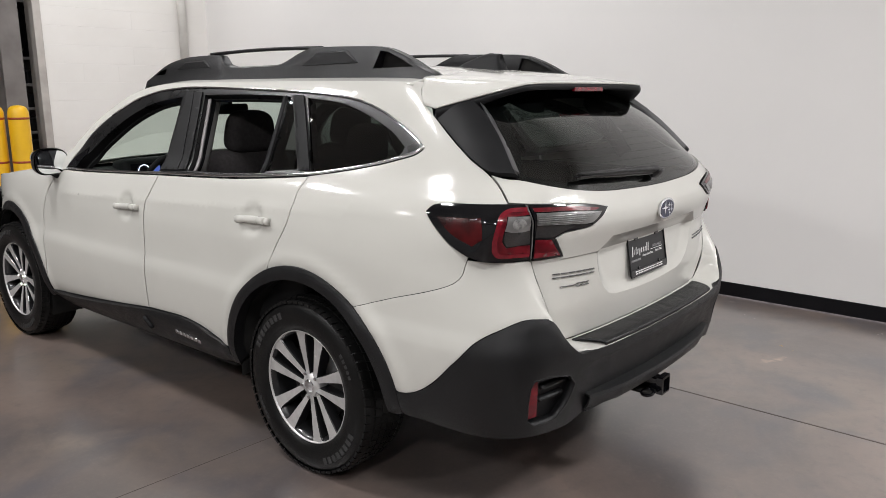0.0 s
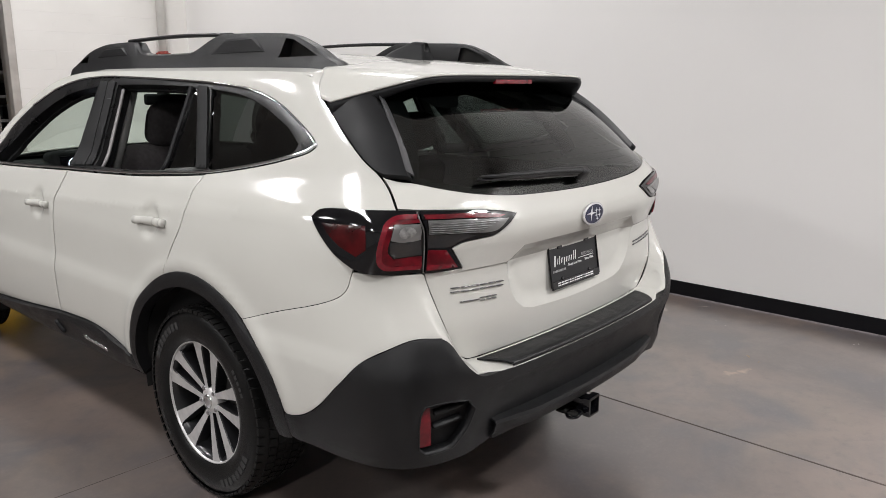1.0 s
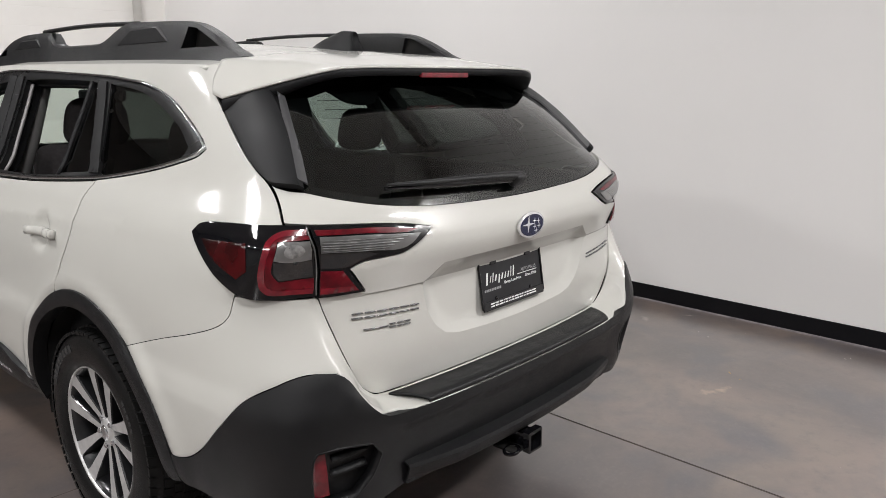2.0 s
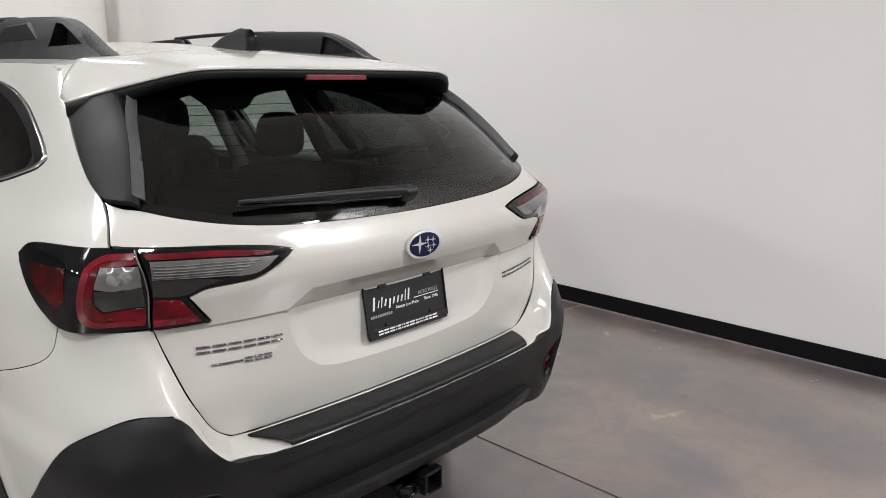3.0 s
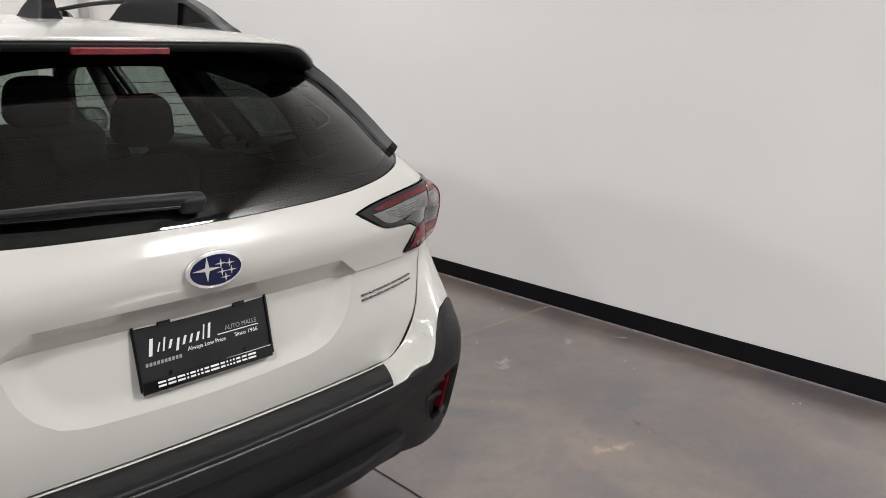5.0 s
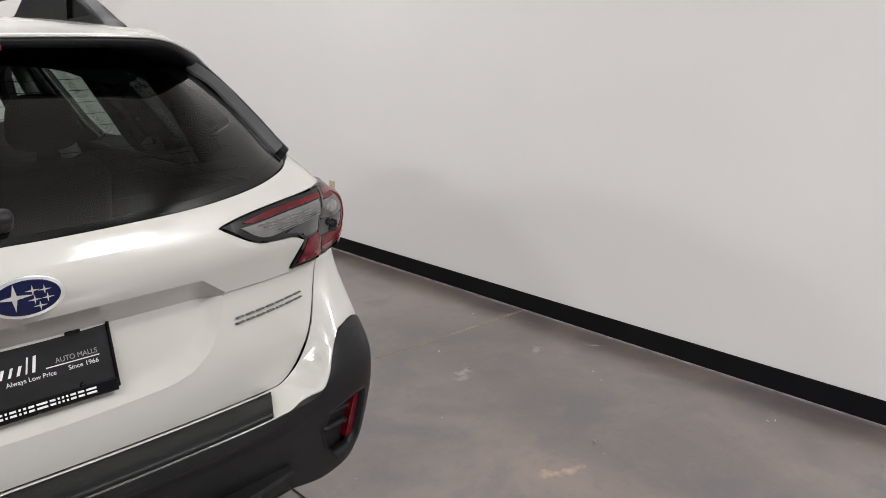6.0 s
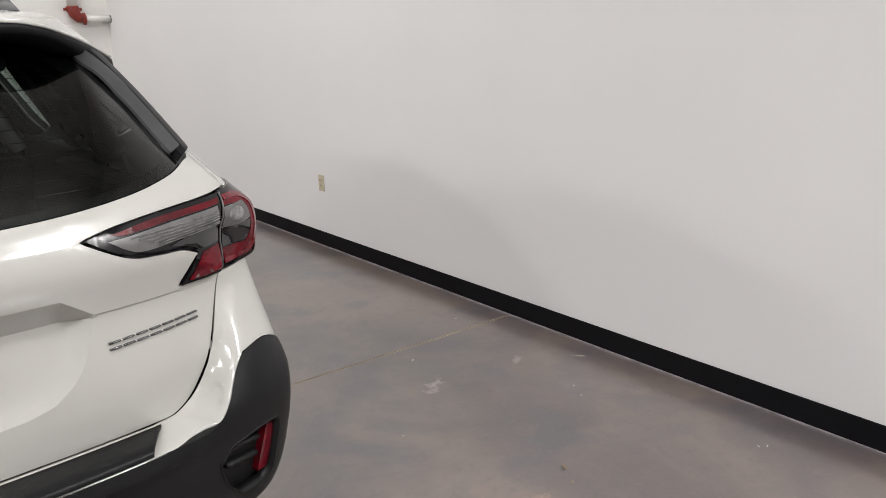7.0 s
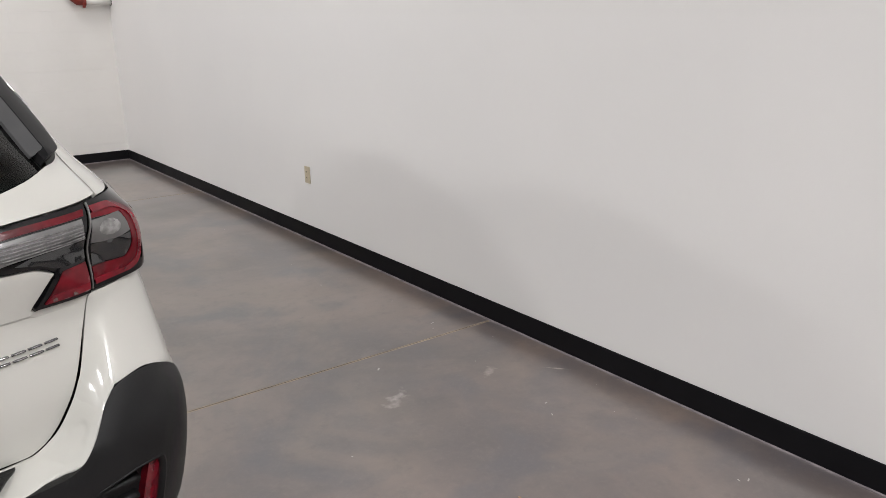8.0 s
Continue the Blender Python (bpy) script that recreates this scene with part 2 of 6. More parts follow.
sealant = material("tan_joint_sealant", (0.36, 0.29, 0.21), 0.7, second=(0.25, 0.205, 0.155), scale=9, grain=0.2)
dark_sealant = material("dark_joint_sealant", (0.075, 0.060, 0.048), 0.7, second=(0.045, 0.037, 0.031), scale=9, grain=0.2)
# Pale grey that holds the highlight along the black base's toe.
toe_highlight_grey = material("grey_violet_toe_highlight", (0.20, 0.175, 0.18), 0.5, second=(0.11, 0.095, 0.10), scale=14, rough_var=0.1)
chip_white = material("pale_grit", (0.42, 0.40, 0.375), 0.8, second=(0.40, 0.39, 0.37), scale=150)
lamp_face = glowing("panel_light_face", (1.0, 0.985, 0.965), 6.0)


STAINS = (((1.60, -1.04), (0.24, 0.075), -32, (0.34, 0.25, 0.18)), ((1.95, -0.20), (0.20, 0.08), 25, (0.33, 0.30, 0.275)), ((2.65, -0.43), (0.16, 0.016), -50, (0.36, 0.32, 0.28)),
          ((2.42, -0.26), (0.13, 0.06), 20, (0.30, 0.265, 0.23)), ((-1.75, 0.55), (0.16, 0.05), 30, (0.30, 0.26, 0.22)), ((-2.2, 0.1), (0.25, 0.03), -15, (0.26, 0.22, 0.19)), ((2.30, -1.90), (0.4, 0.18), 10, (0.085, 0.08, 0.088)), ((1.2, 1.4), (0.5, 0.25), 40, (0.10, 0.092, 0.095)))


def concrete(name):
    """Sealed grey-brown concrete: broad clouds, mottling, pale scuffs and scratches, and a worn sheen."""
    m = bpy.data.materials.new(name)
    m.use_nodes = True
    nodes, links = m.node_tree.nodes, m.node_tree.links
    b = nodes["Principled BSDF"]
    where = nodes.new("ShaderNodeNewGeometry")

    def cloud(scale, detail, low, high, rough=0.55, warp=0.0):
        n = nodes.new("ShaderNodeTexNoise")
        n.inputs["Scale"].default_value, n.inputs["Detail"].default_value = scale, detail
        n.inputs["Roughness"].default_value, n.inputs["Distortion"].default_value = rough, warp
        links.new(where.outputs["Position"], n.inputs["Vector"])
        r = nodes.new("ShaderNodeMapRange")
        r.interpolation_type = "SMOOTHSTEP"
        r.inputs[1].default_value, r.inputs[2].default_value = low, high
        links.new(n.outputs["Fac"], r.inputs[0])
        return r.outputs[0]

    def blend(fac, a, c):
        x = nodes.new("ShaderNodeMix")
        x.data_type = "RGBA"
        links.new(fac, x.inputs[0])
        for slot, v in ((6, a), (7, c)):
            if isinstance(v, tuple):
                x.inputs[slot].default_value = (*v, 1)
            else:
                links.new(v, x.inputs[slot])
        return x.outputs[2]

    base = blend(cloud(0.8, 5, 0.32, 0.68, 0.55, 0.7), (0.182, 0.139, 0.118), (0.075, 0.063, 0.061))
    base = blend(cloud(1.9, 5, 0.44, 0.70, 0.55, 0.5), base, (0.077, 0.071, 0.078))
    base = blend(cloud(1.7, 5, 0.47, 0.80, 0.55, 0.6), base, (0.180, 0.142, 0.114))
    base = blend(cloud(6.0, 5, 0.48, 1.0, 0.6), base, (0.156, 0.132, 0.119))
    base = blend(cloud(14.0, 6, 0.45, 0.95, 0.68), base, (0.071, 0.059, 0.059))
    base = blend(cloud(48.0, 6, 0.45, 1.25, 0.75), base, (0.203, 0.171, 0.154))
    # old scuffs and a rusty spill, each with its own ragged shape
    ragged = nodes.new("ShaderNodeTexNoise")
    ragged.inputs["Scale"].default_value, ragged.inputs["Detail"].default_value = 22, 9
    links.new(where.outputs["Position"], ragged.inputs["Vector"])
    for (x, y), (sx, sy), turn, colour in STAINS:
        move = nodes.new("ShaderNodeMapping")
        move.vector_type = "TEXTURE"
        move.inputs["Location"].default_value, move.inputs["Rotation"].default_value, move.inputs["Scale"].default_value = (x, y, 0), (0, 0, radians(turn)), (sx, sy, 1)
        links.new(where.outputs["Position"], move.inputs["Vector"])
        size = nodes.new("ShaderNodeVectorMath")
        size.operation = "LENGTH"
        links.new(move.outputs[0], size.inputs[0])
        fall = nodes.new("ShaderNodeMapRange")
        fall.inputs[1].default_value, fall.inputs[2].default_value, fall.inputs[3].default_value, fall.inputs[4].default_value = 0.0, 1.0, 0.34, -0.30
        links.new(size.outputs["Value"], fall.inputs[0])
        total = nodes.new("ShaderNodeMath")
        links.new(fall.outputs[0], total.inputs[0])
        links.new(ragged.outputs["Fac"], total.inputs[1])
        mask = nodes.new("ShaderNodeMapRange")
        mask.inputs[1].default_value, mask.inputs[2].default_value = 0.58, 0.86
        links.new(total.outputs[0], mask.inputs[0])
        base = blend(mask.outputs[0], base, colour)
    links.new(base, b.inputs["Base Color"])
    gloss = cloud(1.6, 2, 0.25, 0.75, 0.4)
    spread = nodes.new("ShaderNodeMapRange")
    spread.inputs[3].default_value, spread.inputs[4].default_value = 0.285, 0.36
    links.new(gloss, spread.inputs[0])
    links.new(spread.outputs[0], b.inputs["Roughness"])
    b.inputs["Specular IOR Level"].default_value = 1.0
    b.inputs["Coat Weight"].default_value, b.inputs["Coat Roughness"].default_value = 0.8, 0.22
    return m


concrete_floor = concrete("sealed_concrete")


# ---- helpers for meshes ----
def link(name, mesh, mat, parent=None, label="", smooth=False):
    mesh.materials.append(mat)
    if smooth:
        mesh.polygons.foreach_set("use_smooth", [True] * len(mesh.polygons))
    ob = new(name, mesh)
    ob.parent = parent
    if label:
        tagged(ob, label)
    return ob


def part(name, bm, mat, parent=None, label="", smooth=False):
    """One mesh object from a bmesh, under a thing or a part."""
    mesh = bpy.data.meshes.new(name)
    bm.normal_update()
    bm.to_mesh(mesh)
    bm.free()
    return link(name, mesh, mat, parent, label, smooth)


def from_data(name, verts, faces, mat, parent=None, label="", smooth=False):
    mesh = bpy.data.meshes.new(name)
    mesh.from_pydata([tuple(map(float, v)) for v in verts], [], faces)
    mesh.update()
    return link(name, mesh, mat, parent, label, smooth)


def thing(name, label, category, at=(0, 0, 0), group=""):
    ob = new(name)
    ob.empty_display_size = 0.1
    ob.location = at
    return tagged(ob, label, category, group)


def box(size, at=(0, 0, 0), bevel=0.0, turn=None, segments=2):
    bm = bmesh.new()
    bmesh.ops.create_cube(bm, size=1.0)
    bmesh.ops.scale(bm, vec=size, verts=bm.verts)
    if bevel:
        bmesh.ops.bevel(bm, geom=bm.edges[:], offset=bevel, segments=segments, affect="EDGES", profile=0.5)
    m = Matrix.Translation(at)
    if turn:
        m = m @ turn
    bmesh.ops.transform(bm, matrix=m, verts=bm.verts)
    return bm


def lathe(profile, segments=48, axis="X", at=(0, 0, 0), closed=False):
    """Turns (radius, along) pairs round an axis."""
    verts, faces, n = [], [], len(profile)
    for i in range(segments):
        c, s = math.cos(2 * math.pi * i / segments), math.sin(2 * math.pi * i / segments)
        for r, a in profile:
            verts.append({"X": (a, r * c, r * s), "Y": (r * c, a, r * s), "Z": (r * c, r * s, a)}[axis])
    for i in range(segments):
        j = (i + 1) % segments
        for k in range(n if closed else n - 1):
            q = (k + 1) % n
            faces.append((i * n + k, i * n + q, j * n + q, j * n + k))
    bm = bmesh.new()
    vs = [bm.verts.new(Vector(v) + Vector(at)) for v in verts]
    for fc in faces:
        pts = [vs[k] for k in fc]
        bm.faces.new(pts)
    bmesh.ops.remove_doubles(bm, verts=bm.verts, dist=1e-6)
    bmesh.ops.recalc_face_normals(bm, faces=bm.faces)
    return bm


def tube(points, radius, sides=10, squash=1.0, cap=True):
    """A round rod along a line of points; radius may be one number or one for each point."""
    pts = [Vector(p) for p in points]
    rad = radius if isinstance(radius, (list, tuple)) else [radius] * len(pts)
    bm, rings = bmesh.new(), []
    for i, p in enumerate(pts):
        d = (pts[min(i + 1, len(pts) - 1)] - pts[max(i - 1, 0)]).normalized()
        ref = Vector((0, 0, 1)) if abs(d.z) < 0.9 else Vector((1, 0, 0))
        a = d.cross(ref).normalized()
        b = a.cross(d)
        rings.append([bm.verts.new(p + rad[i] * (math.cos(2 * math.pi * k / sides) * a + squash * math.sin(2 * math.pi * k / sides) * b)) for k in range(sides)])
    for r0, r1 in zip(rings, rings[1:]):
        for k in range(sides):
            bm.faces.new((r0[k], r0[(k + 1) % sides], r1[(k + 1) % sides], r1[k]))
    if cap:
        bm.faces.new(rings[0][::-1])
        bm.faces.new(rings[-1])
    bmesh.ops.recalc_face_normals(bm, faces=bm.faces)
    return bm


def prism(outline, depth, bevel=0.0, m=None):
    """A flat outline of (a, b) pairs in the x-y plane, depth thick along z."""
    bm = bmesh.new()
    f = bm.faces.new([bm.verts.new((a, b, 0)) for a, b in outline])
    top = bmesh.ops.extrude_face_region(bm, geom=[f])
    bmesh.ops.translate(bm, vec=(0, 0, depth), verts=[v for v in top["geom"] if isinstance(v, bmesh.types.BMVert)])
    bmesh.ops.recalc_face_normals(bm, faces=bm.faces)
    if bevel:
        bmesh.ops.bevel(bm, geom=bm.edges[:], offset=bevel, segments=2, affect="EDGES", profile=0.5)
    if m:
        bmesh.ops.transform(bm, matrix=m, verts=bm.verts)
    return bm


def joined(*parts_list):
    """Several bmeshes as one."""
    first = parts_list[0]
    for other in parts_list[1:]:
        mesh = bpy.data.meshes.new("scratch")
        other.to_mesh(mesh)
        other.free()
        first.from_mesh(mesh)
        bpy.data.meshes.remove(mesh)
    return first

# ---- the hall ----
SLANT = 0.0233
WALL_X, FAR_Y, BACK_Y, LEFT_X = 2.811, 6.39, -8.0, -9.0


def hall(a, b, z=0.0):
    """A place in the hall's own axes: a from the side wall, b along it."""
    return Vector((WALL_X + a + SLANT * b, b - SLANT * a, z))


HALL = Matrix.Translation((WALL_X, 0, 0)) @ Matrix.Rotation(-math.atan(SLANT), 4, "Z")


def slab_box(a0, a1, b0, b1, z0, z1, bevel=0.0):
    bm = box((a1 - a0, b1 - b0, z1 - z0), ((a0 + a1) / 2, (b0 + b1) / 2, (z0 + z1) / 2), bevel)
    bmesh.ops.transform(bm, matrix=HALL, verts=bm.verts)
    return bm


structure = {"kind": "structure"}
WALL_END = -2.06
wall = part("wall_side", slab_box(0, 0.2, BACK_Y, 6.6, 0, CEILING), wall_paint)
tagged(wall, "smooth white painted side wall of the hall", "wall", **structure)
wall = part("wall_back", slab_box(-11.8, 0.2, BACK_Y - 0.2, BACK_Y, 0, CEILING), grey_block)
tagged(wall, "plain grey block wall that closes the hall", "wall", **structure)
wall = part("wall_left", slab_box(-11.8, -11.6, BACK_Y, 9.6, 0, CEILING), left_block)
tagged(wall, "plain grey block wall on the open side of the hall", "wall", **structure)
wall = part("wall_store", slab_box(-11.8, -0.6, 9.4, 9.6, 0, CEILING), grey_steel)
tagged(wall, "dark wall behind the store shelves", "wall", **structure)
wall = part("wall_store_side", slab_box(-0.8, -0.6, 6.62, 9.4, 0, CEILING), grey_steel)
tagged(wall, "dark side wall of the store room", "wall", **structure)
roof = part("ceiling", slab_box(-11.8, 0.2, BACK_Y - 0.2, 9.6, CEILING, CEILING + 0.15), ceiling_paint)
tagged(roof, "pale painted ceiling of the hall", "ceiling", **structure)

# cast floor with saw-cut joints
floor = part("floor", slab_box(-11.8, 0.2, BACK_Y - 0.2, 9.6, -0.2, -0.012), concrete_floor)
tagged(floor, "grey-brown sealed concrete floor with saw-cut joints", "floor", **structure)


def cut_b(a):
    """Where the cross joint runs."""
    return 0.165 - 0.030 * a


def slab(a0, a1, low, high):
    v, n = [], 9
    g = 0.0085 if a1 == 0.0 else 0.0034
    for i in range(n):
        a = a0 + g + (a1 - a0 - 2 * g) * i / (n - 1)
        v += [hall(a, low(a) + g, 0), hall(a, high(a) - g, 0)]
    k = len(v)
    v += [Vector((p.x, p.y, -0.012)) for p in v]
    f = [(2 * i, 2 * i + 2, 2 * i + 3, 2 * i + 1) for i in range(n - 1)]
    for i in range(n - 1):
        f += [(2 * i, k + 2 * i, k + 2 * i + 2, 2 * i + 2), (2 * i + 1, 2 * i + 3, k + 2 * i + 3, k + 2 * i + 1)]
    f += [(0, 1, k + 1, k), (2 * n - 2, k + 2 * n - 2, k + 2 * n - 1, 2 * n - 1)]
    from_data("slab", v, f, concrete_floor, floor)


def filler(line, across, name="joint_filler", mat=None, label="tan joint sealant", wide=0.0086):
    """The tan sealant in a joint, a little below the floor."""
    v, n = [], len(line)
    for p in line:
        v += [p - across * wide + Vector((0, 0, -0.0004)), p + Vector((0, 0, -0.0010)), p + across * wide + Vector((0, 0, -0.0004))]
    f = [(3 * i + k, 3 * i + k + 1, 3 * i + k + 4, 3 * i + k + 3) for i in range(n - 1) for k in range(2)]
    from_data(name, v, f, mat or sealant, floor, label)


for shift in (-4.0, 0.0, 4.0):
    filler([hall(a, cut_b(a) + shift) for a in np.linspace(-11.7, -1.945, 12)], Vector((0, 1, 0)), "joint_filler", dark_sealant, "dark joint sealant", 0.0036)
    filler([hall(a, cut_b(a) + shift) for a in np.linspace(-1.94, -0.01, 6)], Vector((0, 1, 0)))
    filler([hall(a, cut_b(a) + shift, 0.0006) for a in np.linspace(-1.94, -0.01, 6)], Vector((0, 1, 0)), "joint_gap", dark_sealant, "dark gap along the joint", 0.0018)
for a in (-9.2, -5.6, -1.945):
    filler([hall(a, b) for b in np.linspace(BACK_Y, 9.4, 14)], Vector((1, 0, 0)), "joint_filler", dark_sealant, "dark joint sealant", 0.0036)
cuts_a = (-11.8, -9.2, -5.6, -1.945, 0.0)
cuts_b = (lambda a: BACK_Y, lambda a: cut_b(a) - 4.0, cut_b, lambda a: cut_b(a) + 4.0, lambda a: 9.5)
for a0, a1 in zip(cuts_a, cuts_a[1:]):
    for low, high in zip(cuts_b, cuts_b[1:]):
        slab(a0, a1, low, high)

# vinyl base with a small toe, and a pale strip for the toe's highlight
def base_strip(name, m, length):
    prof = ((0.0, 0.0), (-0.0075, 0.0), (-0.0072, 0.003), (-0.0065, 0.007), (-0.006, 0.012), (-0.0055, 0.100), (-0.004, 0.105), (0.0, 0.105))
    v = [m @ Vector((p, b, q)) for b in np.linspace(0, length, 13) for p, q in prof]
    n = len(prof)
    f = [(i * n + k, i * n + k + 1, (i + 1) * n + k + 1, (i + 1) * n + k) for i in range(12) for k in range(n - 1)]
    ob = from_data(name, v, f, vinyl)
    bead = ((-0.0070, -0.001), (-0.0080, 0.0058), (-0.0105, 0.0062), (-0.0135, 0.0030), (-0.0140, -0.001))
    v = [m @ Vector((p, b, q)) for b in np.linspace(0, length, 13) for p, q in bead]
    n = len(bead)
    from_data("toe_highlight", v, [(i * n + k, i * n + k + 1, (i + 1) * n + k + 1, (i + 1) * n + k) for i in range(12) for k in range(n - 1)], toe_highlight_grey, ob, "pale grey strip for the highlight on the toe")
    tagged(ob, "black vinyl cove base along the foot of the wall", "baseboard", **structure)


base_strip("baseboard_side", HALL @ pose(-0.001, BACK_Y, 0.001), FAR_Y - BACK_Y)
base_strip("baseboard_far", HALL @ pose(WALL_END, FAR_Y - 0.001, 0.001, 0, 0, -90) @ Matrix.Scale(-1, 4, (1, 0, 0)) @ pose(0, 0, 0), -WALL_END)

# end wall of painted blocks: a backing, and the blocks laid in front of it
far = part("wall_far", slab_box(WALL_END, 0.0, FAR_Y + 0.004, FAR_Y + 0.2, 0, CEILING), block_paint)
tagged(far, "white painted concrete block end wall", "wall", **structure)
part("corner_guard", slab_box(WALL_END - 0.006, WALL_END + 0.075, FAR_Y - 0.010, FAR_Y + 0.206, 0, CEILING - 0.01, 0.004), corner_steel, far, "dull steel corner guard")


def block_mesh(length):
    bm = box((length - 0.0001, 0.02, 0.2 - 0.0014), (0, 0, 0))
    beds = [e for e in bm.edges if abs(e.verts[0].co.x - e.verts[1].co.x) > 0.01]
    bmesh.ops.bevel(bm, geom=beds, offset=0.0016, segments=2, affect="EDGES", profile=0.5)
    bmesh.ops.transform(bm, matrix=Matrix.Rotation(-math.atan(SLANT), 4, "Z"), verts=bm.verts)
    mesh = bpy.data.meshes.new("block")
    bm.to_mesh(mesh)
    bm.free()
    mesh.materials.append(block_paint)
    return mesh


rng = random.Random(5)
whole, shapes = 0.4, {}
for course in range(21):
    a = WALL_END + 0.076
    first = 0.2 if course % 2 else 0.4
    while a < -0.02:
        length = min(first if a < WALL_END + 0.12 else whole, -a)
        key = round(length, 3)
        if key not in shapes:
            shapes[key] = block_mesh(length)
        ob = new("block", shapes[key])
        ob.parent = far
        ob.location = hall(a + length / 2, FAR_Y + 0.010 - rng.uniform(0.0, 0.00025), 0.1 + 0.2 * course)
        a += length

# panel lights under the ceiling
def panel_light(at, length=0.76):
    top = thing("panel_light", "broad white panel light hung from the pale ceiling", "ceiling light", at, "panel lights under the ceiling")
    part("housing", box((0.58, length, 0.05), (0, 0, 0.03), 0.008), pipe_white, top)
    part("diffuser", box((0.52, length - 0.06, 0.02), (0, 0, -0.006), 0.006), lamp_face, top, "glowing white diffuser")
    for y in (-0.29, 0.29):
        part("hanger", tube([(0, y, 0.05), (0, y, 0.305)], 0.006, 6), steel, top)
    return top


light_one = panel_light((*LAMPS[0][:2], CEILING - 0.30))
light_one.rotation_euler = (0, 0, radians(88.7))
for k, (x, y, power) in enumerate(LAMPS):
    if k:
        copy_thing(light_one, pose(x, y, CEILING - 0.30, 0, 0, 88.7))
    lamp = bpy.data.lights.new("panel_glow", "AREA")
    lamp.shape, lamp.size, lamp.size_y, lamp.energy, lamp.color = "RECTANGLE", 0.50, 0.68, power, (1.0, 0.99, 1.0)
    new("panel_glow", lamp).matrix_world = pose(x, y, CEILING - 0.325, 0, 0, 88.7)

# wall outlet
outlet = thing("wall_outlet", "ivory duplex outlet with a cover plate on the side wall", "outlet", hall(-0.001, 2.075, 0.467))
outlet.rotation_euler = (0, 0, -math.atan(SLANT))
part("cover_plate", box((0.006, 0.072, 0.116), (-0.003, 0, 0), 0.0025), ivory, outlet)
for dz in (0.02, -0.02):
    face = part("socket_face", box((0.004, 0.034, 0.028), (-0.0075, 0, dz), 0.0015), ivory, outlet)
    for dy in (-0.006, 0.006):
        part("slot", box((0.002, 0.003, 0.010), (-0.0098, dy, dz + 0.002)), cabin_black, face)

# standpipe with a red elbow fitting beside the corner of the end wall
pipe = thing("standpipe", "white painted pipe with red grooved elbow on the block wall", "pipe", hall(-0.370, FAR_Y - 0.066, 0))
pipe.rotation_euler = (0, 0, -math.atan(SLANT))
part("riser", tube([(0.0, 0, 1.80), (0.0, 0, 3.0), (0.0, 0, CEILING)], 0.050, 20), pipe_white, pipe, smooth=True)
part("branch", tube([(0.10, 0, 1.70), (0.37, 0, 1.70)], 0.036, 16), pipe_white, pipe, smooth=True)
part("end_ring", lathe([(0.034, 0.365), (0.042, 0.365), (0.042, 0.382), (0.0, 0.382)], 20, "X", (0, 0, 1.70)), steel, pipe, smooth=True)
elbow = [(0.0, 0, 1.83), (0.002, 0, 1.79), (0.018, 0, 1.745), (0.05, 0, 1.712), (0.11, 0, 1.70)]
part("elbow", tube(elbow, [0.058, 0.062, 0.060, 0.052, 0.044], 20), red_iron, pipe, "red iron elbow", True)
part("coupling", joined(lathe([(0.05, 1.775), (0.064, 1.78), (0.064, 1.815), (0.05, 1.82)], 20, "Z"), box((0.18, 0.03, 0.032), (0, 0, 1.797), 0.006)), red_iron, pipe, "red bolted coupling")
part("coupling", joined(lathe([(0.036, 0.085), (0.048, 0.088), (0.048, 0.118), (0.036, 0.12)], 20, "X", (0, 0, 1.70)), box((0.028, 0.03, 0.125), (0.102, 0, 1.70), 0.006)), red_iron, pipe, "red bolted coupling")
part("bracket", box((0.03, 0.066, 0.03), (0.3, 0.033, 1.70), 0.003), steel, pipe)

# yellow bollards before the store opening
def bollard(at):
    top = thing("bollard", "yellow plastic-sleeved bollard with red bands on the floor", "bollard", at, "bollards before the store")
    prof = [(0.0, 1.365), (0.03, 1.363), (0.06, 1.355), (0.082, 1.335), (0.095, 1.30), (0.097, 1.25), (0.098, 0.0)]
    part("sleeve", lathe(prof, 36, "Z"), yellow, top, smooth=True)
    for z in (1.235, 0.80, 0.36):
        part("band", lathe([(0.097, z - 0.011), (0.0993, z - 0.009), (0.0993, z + 0.009), (0.097, z + 0.011)], 36, "Z"), red_tape, top, "dark red band", True)
    return top


post = bollard((0.47, 6.0, 0))
copy_thing(post, pose(0.285, 6.13, 0, 0, 0, 40))

# steel column and the store behind
column = thing("steel_column", "grey painted steel column beside the store opening", "column", (0.645, 6.56, 0))
for w, dx, dy in ((0.21, 0, 0.12), (0.21, 0, -0.12)):
    part("flange", box((w, 0.016, CEILING), (dx, dy, CEILING / 2), 0.003), grey_steel, column)
part("web", box((0.012, 0.224, CEILING), (0, 0, CEILING / 2)), grey_steel, column)
part("base_plate", box((0.36, 0.36, 0.02), (0, 0, 0.01), 0.003), grey_steel, column)
pillar = thing("brown_post", "rusty brown steel post next to the grey column", "post", (0.40, 6.70, 0))
part("post_body", box((0.10, 0.10, CEILING), (0, 0, CEILING / 2), 0.006), brown_steel, pillar)
part("foot", box((0.18, 0.18, 0.016), (0, 0, 0.008), 0.003), brown_steel, pillar)

